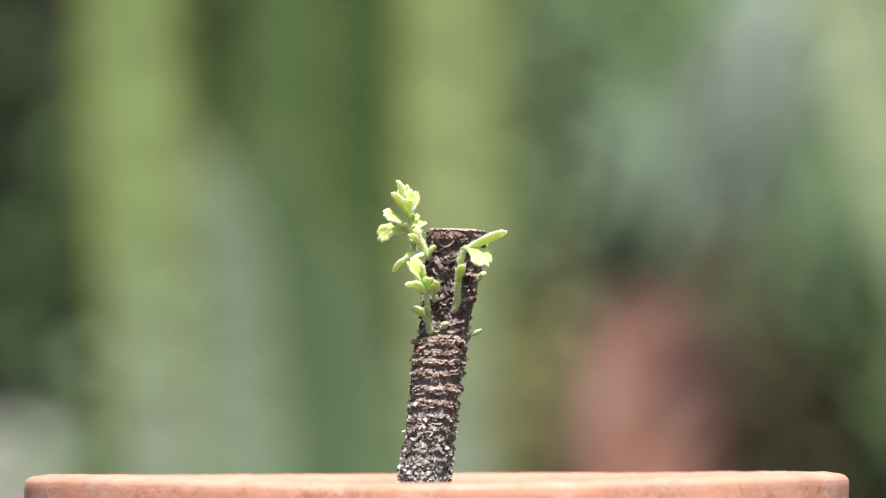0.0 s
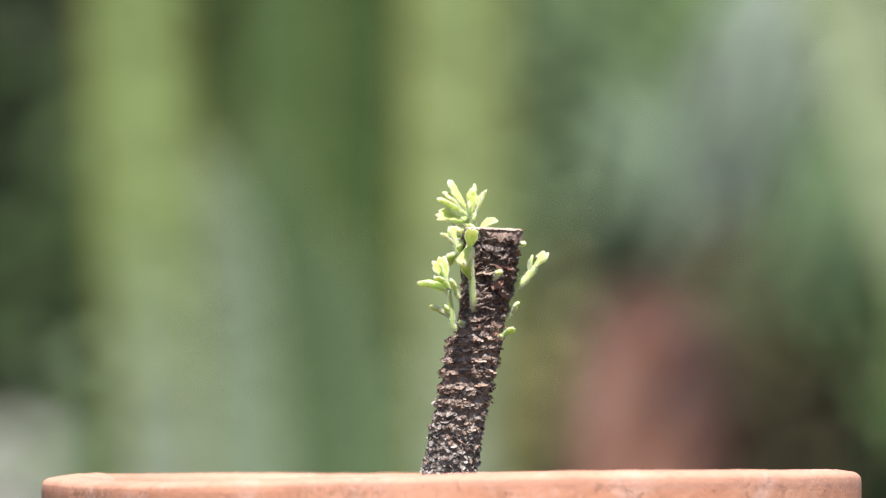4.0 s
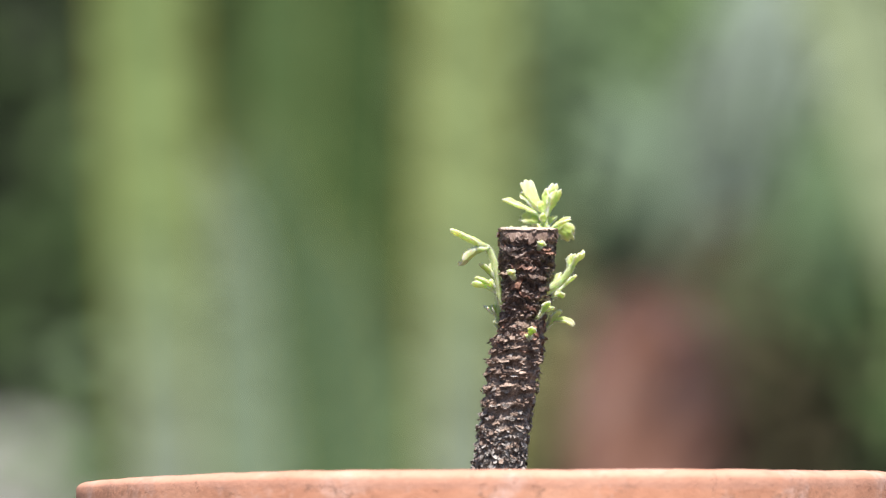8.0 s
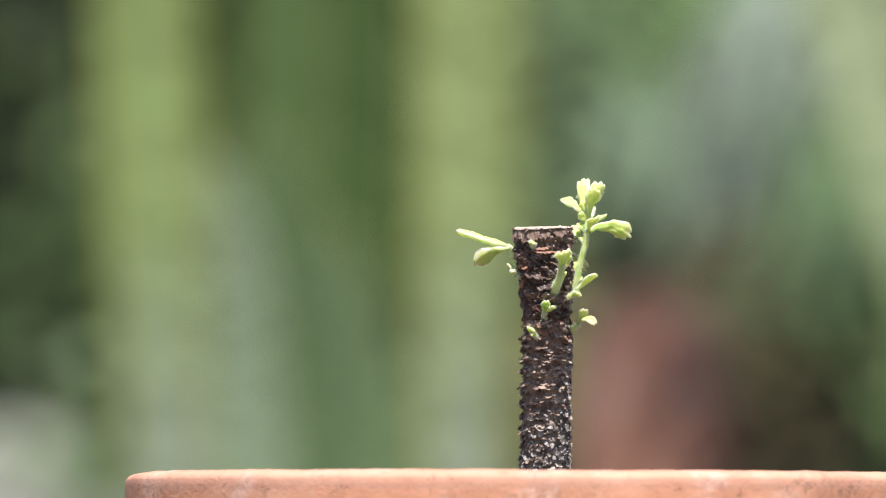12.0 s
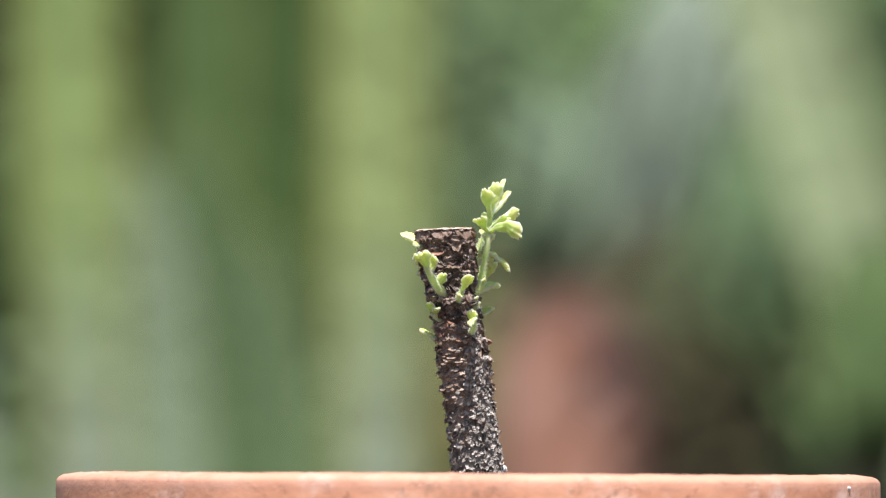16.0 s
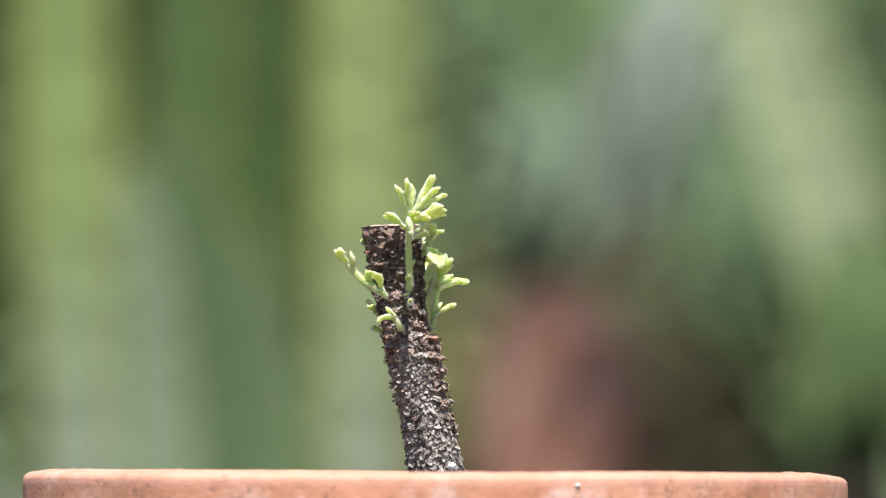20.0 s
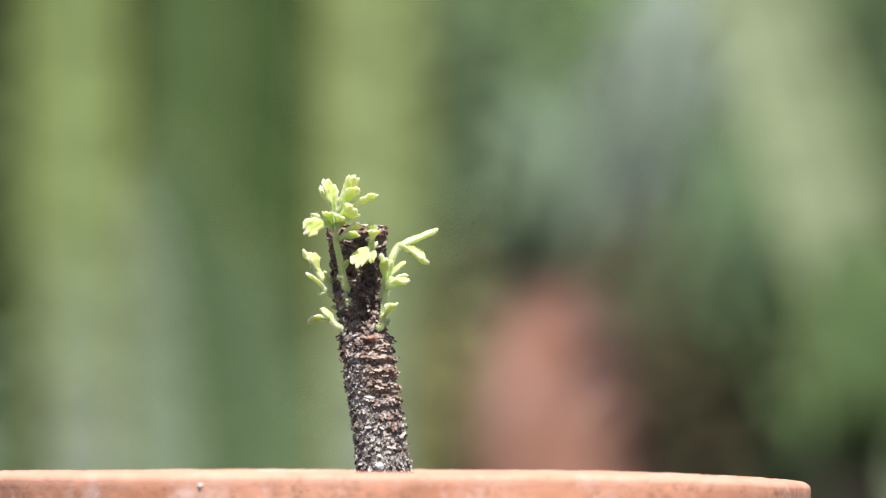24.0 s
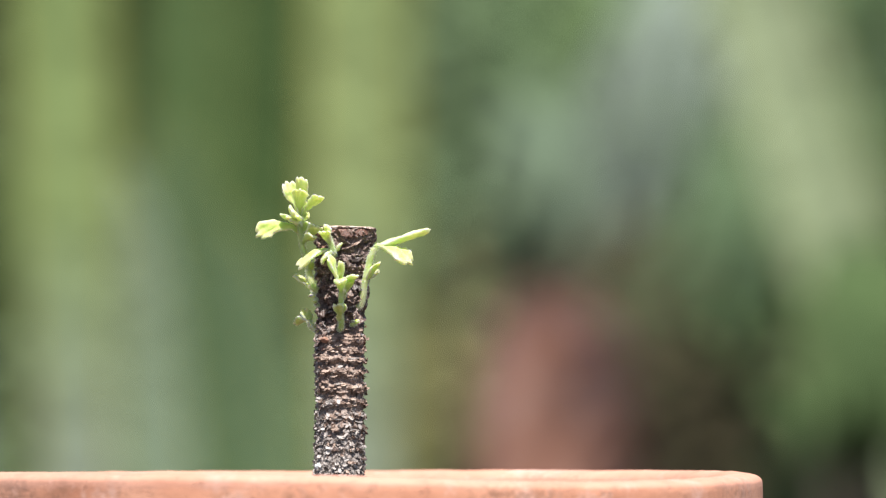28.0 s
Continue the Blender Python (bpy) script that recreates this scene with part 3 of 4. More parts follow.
def axis(y):
    """The trunk's centre line at plan height y."""
    knots = ((920, -31, -1), (830, -20, -14), (710, -5, -32), (590, 11.5, -53), (500, 26, -64), (402, 38, -69.5))
    for (ya, xa, fa), (yb, xb, fb) in zip(knots, knots[1:]):
        if y >= yb:
            t = (ya - y) / (ya - yb)
            return xa + (xb - xa) * t, fa + (fb - fa) * t
    return knots[-1][1:]


def girth(y, a):
    """The trunk's radius in plan units at height y and angle a."""
    base = 47.5 + 2.8 * math.cos(2 * (a - radians(141))) * min(1.0, max(0.0, (y - 450) / 150))
    if y < 600:
        base += 8.0 * ((600 - y) / 200) ** 1.4 - 2.0 * math.exp(-((y - 570) / 45) ** 2)
        ledge = (a + radians(28) + math.pi) % (2 * math.pi) - math.pi
        base -= 10.0 * math.exp(-(ledge / 0.85) ** 2) * min(1.0, (600 - y) / 10) * max(0.0, 1 - ((600 - y) / 160) ** 2)
    if y > 800:
        base += 2.0 * (y - 800) / 40
    flat = (a + radians(58) + math.pi) % (2 * math.pi) - math.pi
    base -= 6.5 * math.exp(-(flat / 0.7) ** 2) * max(0.0, min(1.0, (y - 620) / 90))
    c, s = math.cos(a), math.sin(a)
    base += 1.8 * noise.noise((c * 1.6, s * 1.6, y * 0.018)) + 1.4 * noise.noise((c * 5, s * 5, y * 0.06))
    return base


def scaly(y, a):
    """0 where the bark lies in rings, 1 where it is broken into small scales."""
    side = (a - radians(225) + math.pi) % (2 * math.pi) - math.pi
    edge = 765 - 200 * math.exp(-(side / 0.785) ** 2)
    return max(0.0, min(1.0, (y - edge + 70) / 140))


def sawn(y, a):
    """The saw cut slopes a little: how far the wood near the top is lower at angle a."""
    return 2.4 * math.cos(a - radians(105)) * max(0.0, min(1.0, (432 - y) / 29))


def trunk_at(a, y, lift=0.0):
    x, fr = axis(y)
    r = girth(y, a) + lift
    return plan(x + r * math.sin(a), fr + r * math.cos(a), y + sawn(y, a))


def ring(y):
    """Height in the bark's ring pattern, 0 in a groove to 1 on a ridge."""
    k = y / 22.5 + 0.28 * math.sin(y * 0.041)
    return (0.5 - 0.5 * math.cos(2 * math.pi * k)) * (0.75 + 0.25 * math.sin(y * 0.11))


def young_tree():
    tree = new("young_tree")
    tagged(tree, "young leaning tree stump with flaking bark and fresh green shoots", "tree")
    verts, faces, n, rows, scales, uppers = [], [], 260, 400, [], []
    for i in range(rows + 1):
        y = 920 - (920 - 403) * i / rows
        for k in range(n):
            a = 2 * math.pi * k / n
            c, s = math.cos(a), math.sin(a)
            loose = scaly(y, a)
            lump = max(0.0, min(1.0, (600 - y) / 40))
            wob = y + 8 * noise.noise((c * 1.3, s * 1.3, y * 0.01)) + 6.0 * noise.noise((c * 4, s * 4, y * 0.03))
            yw = y + 12 * noise.noise((c * 2, s * 2, y * 0.03 + 7))
            rough = 3.0 * noise.noise((c * 6, s * 6, y * 0.13)) * (1 - lump) + lump * 7.5 * noise.noise((c * 3.6, s * 3.6, yw * 0.12)) + 2.2 * noise.noise((c * (15 - 7 * lump), s * (15 - 7 * lump), y * 0.34)) + 1.1 * noise.noise((c * 34, s * 34, y * 0.7))
            crack = -4.0 * max(0.0, noise.noise((c * 3, s * 3, y * 0.05 + 9)) - 0.25) * lump * 3
            step = 2.4 * noise.noise((c * 2.0, s * 2.0, yw * 0.05 + 4)) + 0.8 * noise.noise((c * 5, s * 5, yw * 0.14))
            step -= math.floor(step)
            crack += lump * (5.5 * (step * step * (3 - 2 * step)) - 3.0)
            verts.append(trunk_at(a, y, (7.0 - 5.0 * loose) * (1 - 0.6 * lump) * ring(wob) - 6.2 + rough + crack))
            scales.append(loose)
            uppers.append(0.85 * lump * max(0.25, min(1.0, (y - 418) / 14)))
    for i in range(rows):
        for k in range(n):
            q = (k + 1) % n
            faces.append((i * n + k, (i + 1) * n + k, (i + 1) * n + q, i * n + q))
    trunk = mesh_object("trunk", verts, faces, BARK, tree)
    trunk.data.attributes.new("scaly", "FLOAT", "POINT").data.foreach_set("value", scales)
    trunk.data.attributes.new("upper", "FLOAT", "POINT").data.foreach_set("value", uppers)
    trunk["label"] = "dark brown trunk with ringed flaking bark"
    # the sawn top
    verts, faces, m = [plan(*axis(402), 403)], [], 72
    for i in range(1, 9):
        for k in range(m):
            a = 2 * math.pi * k / m
            x, fr = axis(403)
            r = (girth(403, a) - 2) * i / 8
            verts.append(plan(x + r * math.sin(a), fr + r * math.cos(a), 402 + sawn(403, a) * i / 8 + 1.6 * noise.noise((i * 0.9, a * 2, 3)) + (2.5 if i == 8 else 0)))
    for k in range(m):
        q = (k + 1) % m
        faces.append((0, 1 + k, 1 + q))
        for i in range(7):
            faces.append((1 + i * m + k, 1 + (i + 1) * m + k, 1 + (i + 1) * m + q, 1 + i * m + q))
    mesh_object("cut_top", verts, faces, WOOD, tree)["label"] = "pale sawn top of the trunk"
    return tree, trunk


def flake_shape(rng, wide, tall):
    """An uneven curled bark flake in its own space: x along the ring, y up the trunk, z outwards."""
    nx, ny = 4, 3
    roll, lift, twist = rng.uniform(-0.3, 0.5), rng.uniform(-0.7, 0.3), rng.uniform(-0.4, 0.4)
    verts = []
    for j in range(ny):
        for i in range(nx):
            u, v = 2 * i / (nx - 1) - 1, 2 * j / (ny - 1) - 1
            corner = 1 - rng.uniform(0.0, 0.5) * abs(u * v)
            x, y = wide * u * corner * rng.uniform(0.8, 1.15), tall * v * corner * rng.uniform(0.75, 1.25)
            verts.append((x, y, tall * (roll * u * u + lift * v * abs(v) + twist * u * v + rng.uniform(-0.3, 0.3))))
    n = nx * ny
    verts += [(x * 0.9, y * 0.9, z - 0.4 * tall) for x, y, z in verts]
    faces = []
    for j in range(ny - 1):
        for i in range(nx - 1):
            a = j * nx + i
            faces += [(a, a + 1, a + nx + 1, a + nx), (n + a, n + a + nx, n + a + nx + 1, n + a + 1)]
    edge = [0, 1, 2, 3, 7, 11, 10, 9, 8, 4]
    for a, b in zip(edge, edge[1:] + edge[:1]):
        faces.append((b, a, n + a, n + b))
    return verts, faces


def flake_pose(rng, a, y, lift, loose):
    p = trunk_at(a, y, lift)
    out = Vector((math.sin(a), -math.cos(a), 0))
    up = Vector((0, 0, 1))
    side = up.cross(out).normalized()
    m = Matrix((side, up, out)).transposed().to_4x4()
    wild = max(loose, min(1.0, max(0.0, (600 - y) / 60)))
    turn = pose(0, 0, 0, rng.gauss(-10, 8 + 8 * wild), rng.gauss(0, 7 + 8 * wild), rng.gauss(0, 5 + (50 if y > 585 else 14) * wild))
    return Matrix.Translation(p) @ m @ turn


def flakes(trunk):
    rng = random.Random(21)
    spots = []
    y = 872
    while y > 406:
        count = 36
        shift = rng.uniform(0, 6)
        for k in range(count):
            a = 2 * math.pi * (k + shift + rng.uniform(-0.4, 0.4)) / count
            loose = scaly(y, a)
            spots.append((a, y + rng.gauss(0, 2.0 + 3.0 * loose), loose))
        y -= 6.4
    shapes = []
    for i in range(40):
        low = i % 2
        v, f = flake_shape(rng, (4.4 if low else 8.0) * UNIT * rng.uniform(0.5, 1.3), (3.6 if low else 2.5) * UNIT * rng.uniform(0.55, 1.3))
        shapes.append((low, v, f))
    paints = {"red": RED_FLAKE, "grey": GREY_FLAKE, "dark": DARK_FLAKE, "rust": RUST_FLAKE}
    shared = []
    for low, v, f in shapes[:14]:
        for paint, material in paints.items():
            me = bpy.data.meshes.new("bark_flake")
            me.from_pydata(v, [], f)
            me.materials.append(material)
            shared.append((low, paint, me))
    rng.shuffle(spots)
    joined, single = {p: ([], []) for p in paints}, 0
    for a, y, loose in spots:
        low = 1 if rng.random() < 0.15 + 0.85 * loose else 0
        c, s = math.cos(a), math.sin(a)
        wob = y + 8 * noise.noise((c * 1.3, s * 1.3, y * 0.01)) + 6.0 * noise.noise((c * 4, s * 4, y * 0.03))
        lump = max(0.0, min(1.0, (600 - y) / 40))
        gap = 0.5 + 0.5 * noise.noise((c * 3.2, s * 3.2, y * 0.035 + 2)) + 0.35 * noise.noise((c * 8, s * 8, y * 0.09))
        if loose < 0.6 and lump < 0.5 and ring(wob) < 0.25 and rng.random() < 0.85:
            continue
        if rng.random() < 0.03 + 0.80 * lump + (0.5 * max(loose, 0.4) if gap < 0.36 else 0.0):
            continue
        m = flake_pose(rng, a, y, -2.6 + (7.0 - 5.0 * loose) * ring(wob) * (1 - 0.6 * lump) + rng.uniform(-2.2, 1.8), loose)
        top = max(0.0, min(1.0, (575 - y) / 60 + 0.8 * noise.noise((c * 2, s * 2, y * 0.02))))
        paint = "dark" if rng.random() < 0.08 + 0.55 * top else ("grey" if rng.random() < 0.12 + 0.85 * loose else "red")
        if y < 600 and rng.random() < (0.75 if y < 442 else 0.3) * (0.5 + 0.5 * math.cos(a - radians(85))):
            paint = "rust"
        if single < 300 and y < 850 and rng.random() < 0.22:
            single += 1
            ob = new("bark_flake", rng.choice([me for q, p, me in shared if q == low and p == paint]))
            ob.parent = trunk
            ob.matrix_basis = m
            continue
        _, v, f = rng.choice([k for k in shapes if k[0] == low])
        if y < 585:
            m = m @ Matrix.Diagonal((rng.uniform(0.4, 0.75), rng.uniform(0.5, 1.0), 0.6, 1))
        verts, faces = joined[paint]
        o = len(verts)
        verts += [m @ Vector(p) for p in v]
        faces += [tuple(o + q for q in face) for face in f]
    for paint, (verts, faces) in joined.items():
        tagged(mesh_object("flaking_bark", verts, faces, paints[paint], trunk, False), kind="stuff")


def bark_ridge(trunk, rng, middle, span, y, tall, out, paint):
    """A length of peeling bark: flush along its upper edge, standing off at its ragged lower lip."""
    n, seed, slope = max(8, int(span / radians(3.2))), rng.uniform(0, 50), rng.gauss(0, 9) if y > 406 else 0.0
    verts, faces, rows = [], [], 6
    for i in range(n + 1):
        q = i / n
        a = middle + span * (q - 0.5)
        end = min(1.0, 5 * q, 5 * (1 - q)) ** 0.6
        rag = 1 + 0.5 * noise.noise((a * 5, seed, 0)) + 0.25 * noise.noise((a * 13, seed, 3)) + 0.2 * noise.noise((a * 34, seed, 5))
        rise = y + slope * (q - 0.5) + 0.3 * tall * noise.noise((a * 2.5, seed, 8)) + 1.5 * noise.noise((a * 12, seed, 6))
        for v, lift in ((0.0, -9.0), (0.12, -4.5), (0.45, -2.6 + 0.35 * out), (0.85, -1.6 + 0.8 * out), (1.0, -2.0 + out), (0.92, -10.0)):
            lift += (1.6 * noise.noise((a * 9, v * 2, seed)) + 0.9 * noise.noise((a * 26, v * 4, seed))) if lift > -8 else 0
            drop = tall * v * end * (rag if v > 0.3 else 1)
            verts.append(trunk_at(a, (rise if y > 406 else min(rise, y + 2)) + drop, lift - 3.5 * (1 - end)))
    for i in range(n):
        for j in range(rows):
            k = (j + 1) % rows
            faces.append((i * rows + j, i * rows + k, (i + 1) * rows + k, (i + 1) * rows + j))
    faces += [tuple(range(rows - 1, -1, -1)), tuple(n * rows + j for j in range(rows))]
    mesh_object("bark_ridge", verts, faces, paint, trunk, False)


def bark_ridges(trunk):
    rng = random.Random(5)
    # the smoother collar under the cut
    for middle, span, tall in ((95, 128, 21), (178, 46, 15), (225, 44, 17), (275, 60, 13), (340, 70, 15)):
        bark_ridge(trunk, rng, radians(middle), radians(span), 404.5, tall, 2.2, RUST_FLAKE if middle > 250 else COLLAR)
    y = 432
    while y < 626:
        a = rng.uniform(0, 360)
        end = a + 360
        while a < end - 25:
            span = rng.uniform(14, 40) if 160 < a % 360 < 330 else rng.uniform(24, 78)
            side = 0.5 + 0.5 * math.cos(radians(a + span / 2 - 85))
            paint = DARK_FLAKE if rng.random() < (0.75 if 465 < y < 570 else 0.35) - 0.3 * side else RUST_FLAKE if rng.random() < 0.2 + 0.4 * side else RED_FLAKE
            bark_ridge(trunk, rng, radians(a + span / 2), radians(span), y + rng.gauss(0, 2.5), rng.uniform(5, 13), rng.uniform(0.8, 4.6), paint)
            a += span + rng.uniform(4, 48)
        y += rng.uniform(12, 24)


def club_profile(u):
    """A narrow stalk, widest past the middle, drawing in a little to a blunt end."""
    return 0.34 + 0.66 * (0.5 - 0.5 * math.cos(math.pi * min(1.0, max(0.0, u - 0.08) / 0.54))) - 0.16 * max(0.0, u - 0.7) / 0.3


def fan_profile(u):
    """A narrow stalk that widens all the way to a broad end."""
    return 0.26 + 0.74 * (0.5 - 0.5 * math.cos(math.pi * min(1.0, max(0.0, u - 0.12) / 0.72)))


def lobed_blade(points, width, up, lobes, depth, cup, thick, profile):
    """A fleshy leaflet whose end is cut into round lobes, with a groove between them. Also gives, for each vertex, its share of the length and its nearness to the edge."""
    p0, p1, p2 = (Vector(p) for p in points)
    span = (p2 - p0).length
    nu, nv = 16, 20
    top, bottom, along, edge = [], [], [], []
    for i in range(nu + 1):
        u = (i / nu) ** 0.85
        for j in range(nv + 1):
            v = math.sin(math.pi * (j / nv - 0.5))
            wave = abs(math.cos(lobes * math.pi * v / 2) if lobes % 2 else math.sin(lobes * math.pi * v / 2))
            bump = wave ** 0.6
            u2 = u * (1 - min(0.4, depth * width / span) * (1 - bump) * u ** 4 - min(0.3, 0.34 * width / span) * v * v * u ** 3)
            c = (1 - u2) ** 2 * p0 + 2 * u2 * (1 - u2) * p1 + u2 * u2 * p2
            d = (2 * (1 - u2) * (p1 - p0) + 2 * u2 * (p2 - p1)).normalized()
            s = d.cross(up).normalized()
            n = s.cross(d).normalized()
            w = width * 0.5 * profile(u)
            rib = 1 - 0.6 * (1 - bump) * u ** 1.5
            t = thick * width * 0.5 * max(0.0, 1 - v * v) ** 0.4 * max(0.0, 1 - u ** 8) ** 0.5 * rib * min(1.0, 0.55 + u) + 0.006 * width
            t = min(t, w)
            p = c + s * (v * w) + n * (cup * v * v * w * u)
            top.append(p + n * t)
            bottom.append(p - n * t)
            along.append(u)
            edge.append(max(abs(v) ** 7, 0.8 * u ** 14))
    m, count = nv + 1, (nu + 1) * (nv + 1)
    faces = []
    for i in range(nu):
        for j in range(nv):
            a = i * m + j
            faces.append((a, a + m, a + m + 1, a + 1))
            faces.append((count + a, count + a + 1, count + a + m + 1, count + a + m))
    rim = [i for i in range(m)] + [i * m + nv for i in range(1, nu + 1)] + [nu * m + j for j in range(nv - 1, -1, -1)] + [i * m for i in range(nu - 1, 0, -1)]
    for a, b in zip(rim, rim[1:] + rim[:1]):
        faces.append((a, b, count + b, count + a))
    return top + bottom, faces, along * 2, edge * 2


FUZZ_HAIRS = []


def hairs(v, f, count, rng):
    """Fine down standing on a surface."""
    verts, faces = [], []
    for i in range(count):
        q = [Vector(v[k]) for k in f[rng.randrange(len(f))][:3]]
        a, b = rng.random(), rng.random()
        p = q[0] + (q[1] - q[0]) * a + (q[2] - q[1]) * a * b
        n = (q[1] - q[0]).cross(q[2] - q[0])
        if n.length < 1e-14:
            continue
        n.normalize()
        w = n.cross(Vector((rng.gauss(0, 1), rng.gauss(0, 1), rng.gauss(0, 1)))).normalized() * 0.19 * UNIT
        tip = p + (n + Vector((rng.gauss(0, 0.4), rng.gauss(0, 0.4), rng.gauss(0, 0.4)))) * rng.uniform(1.0, 3.2) * UNIT
        o = len(verts)
        verts += [p - w, p + w, tip]
        faces.append((o, o + 1, o + 2))
    return verts, faces


def leaflet(shoot, base, tip, width, bend=6, lobes=1, face=None, plump=0.0, rng=random.Random(3)):
    """One young leaflet from base to tip (plan units), arching upwards by bend, with a crenate end: broad and fan-shaped from two lobes on."""
    b, t = plan(*base), plan(*tip)
    m = (b + t) / 2 + Vector((0, 0, 2 * bend * UNIT))
    away = plan((base[0] + tip[0]) / 2 - 18, (base[1] + tip[1]) / 2 + 58, 841)
    away = Vector((away.x, away.y, 0)).normalized()
    up = Vector((0, 0, 1)) - 0.45 * away + Vector((rng.gauss(0, 0.22), rng.gauss(0, 0.22), 0))
    if face:  # the way the upper face looks: sideways, to the front, up
        up = Vector((face[0], -face[1], face[2]))
    w = (1.48 if lobes < 2 else 1.66) * width * UNIT
    verts, faces, along, edge = lobed_blade((b, m, t), w, up, (1, 2, 3, 3)[lobes], (0.4, 0.16, 0.28, 0.26)[lobes], rng.uniform(0.1, 0.5), plump or (0.42 if lobes < 2 else 0.27), club_profile if lobes < 2 else fan_profile)
    verts = [p + 0.11 * w * noise.noise_vector(p / (0.5 * w)) + 0.045 * w * noise.noise_vector(p / (0.18 * w)) for p in verts]
    FUZZ_HAIRS.append((shoot, *hairs(verts, faces, int(400 + 120 * width), rng)))
    ob = mesh_object("leaflet", verts, faces, LEAFLET, shoot)
    ob.data.attributes.new("along", "FLOAT", "POINT").data.foreach_set("value", along)
    ob.data.attributes.new("down", "FLOAT", "POINT").data.foreach_set("value", edge)
    return ob


def shoot(tree, points, thick, label=""):
    """A green shoot growing from the bark through points in plan units."""
    a = [plan(*p) for p in points]
    r = [thick * UNIT * (1.5 - 0.6 * i / (len(a) - 1)) * 0.5 for i in range(len(a))]
    v, f = tube(a, r, 12)
    v = [p + 0.9 * UNIT * noise.noise_vector(p / (9 * UNIT)) for p in v]
    ob = mesh_object("shoot", v, f, STEM, tree)
    FUZZ_HAIRS.append((ob, *hairs(v, f, 620 * (len(a) - 1), random.Random(len(FUZZ_HAIRS)))))
    if label:
        ob["label"] = label
    return ob


def shoots(tree):
    # low frond with drooping leaflets
    s = shoot(tree, ((-8, -28, 584), (-12, -18, 577), (-14, -16, 552), (-16, -13, 526), (-17, -12, 506)), 8)
    leaflet(s, (-16, -13, 516), (-53, 33, 503), 16, 7, 1, None, 0.55)
    leaflet(s, (-16, -13, 510), (-11, 29, 489), 13, 3, 1)
    leaflet(s, (-17, -12, 512), (-46, -14, 453), 19, 1, 2, (0.55, 0.8, 0.3))
    leaflet(s, (-17, -12, 508), (-27, 0, 463), 9, 1, 1)
    leaflet(s, (-14, -17, 566), (-44, 12, 542), 13, 5, 1)
    leaflet(s, (-14, -17, 562), (-18, -2, 539), 11, 2, 1)
    leaflet(s, (-13, -18, 576), (-22, -14, 556), 9, 2, 0)
    s = shoot(tree, ((2, -38, 532), (-2, -24, 526), (-6, -17, 512)), 7)
    leaflet(s, (-4, -20, 518), (-12, -13, 491), 11, 1, 1)
    leaflet(s, (-4, -20, 522), (1, 1, 493), 11, 2, 1)
    # frond with two long leaflets
    s = shoot(tree, ((28, -32, 546), (36, -24, 537), (38, -17, 505), (43, -9, 465), (47, -2, 445), (54, 5, 436)), 10)
    leaflet(s, (50, 1, 437), (124, 65, 407), 16, -1, 1, None, 0.5)
    leaflet(s, (49, 0, 438), (94, 51, 472), 24, 9, 2, (-0.2, 0.6, 0.7), 0.36)
    leaflet(s, (38, -16, 500), (48, 17, 465), 13, 3, 1)
    # the tallest shoot
    s = shoot(tree, ((-18, -78, 514), (-28, -83, 505), (-34, -90, 465), (-41, -97, 426), (-43, -97, 398), (-47, -95, 374)), 9)
    leaflet(s, (-46, -94, 384), (-68, -59, 314), 16, 0, 2, None, 0.34)
    leaflet(s, (-47, -92, 380), (-77, -54, 336), 18, 2, 2, None, 0.32)
    leaflet(s, (-46, -93, 382), (-54, -20, 350), 14, 3, 2, None, 0.36)
    leaflet(s, (-45, -97, 384), (-59, -117, 321), 18, 1, 3, (-0.5, 0.8, 0.2))
    leaflet(s, (-45, -99, 382), (-38, -125, 332), 17, 1, 2, (-0.5, 0.8, 0.2))
    leaflet(s, (-46, -96, 380), (-47, -99, 330), 14, 0, 1)
    leaflet(s, (-46, -95, 380), (-43, -86, 352), 12, 0, 1)
    leaflet(s, (-44, -96, 396), (-30, -92, 374), 11, 1, 1)
    leaflet(s, (-44, -95, 398), (-94, -53, 376), 20, 3, 2, (0.3, 0.6, 0.7))
    leaflet(s, (-42, -99, 408), (-26, -144, 386), 16, 3, 2)
    leaflet(s, (-43, -100, 410), (-105, -147, 421), 20, 15, 3, (-0.45, 0.85, 0.35))
    leaflet(s, (-43, -99, 404), (-80, -111, 380), 14, 2, 2)
    leaflet(s, (-43, -97, 400), (-80, -78, 392), 18, 5, 3)
    leaflet(s, (-42, -97, 414), (-33, -82, 394), 11, 2, 1)
    leaflet(s, (-40, -96, 430), (-36, -49, 402), 17, 5, 2)
    leaflet(s, (-40, -96, 432), (-45, -52, 422), 14, 6, 1)
    leaflet(s, (-32, -89, 488), (-33, -75, 462), 9, 1, 0)
    leaflet(s, (-29, -86, 504), (-36, -95, 490), 8, 1, 0)
    # short shoot near the cut
    s = shoot(tree, ((-4, -50, 456), (-14, -39, 449), (-21, -36, 434), (-26, -36, 420)), 9)
    leaflet(s, (-25, -36, 428), (-36, -33, 397), 14, 0, 1)
    leaflet(s, (-22, -36, 436), (-50, -23, 410), 15, 3, 2)
    leaflet(s, (-16, -39, 446), (-79, -56, 478), 20, 12, 2)
    leaflet(s, (-16, -38, 448), (-46, -32, 471), 14, 8, 1)
    leaflet(s, (-13, -38, 450), (0, -30, 431), 11, 2, 1)
    # shoot with two lobed leaflets
    s = shoot(tree, ((34, -94, 518), (44, -112, 509), (54, -134, 492), (63, -150, 470)), 12)
    leaflet(s, (59, -143, 480), (76, -172, 446), 21, 2, 2, (-0.2, 0.7, 0.6))
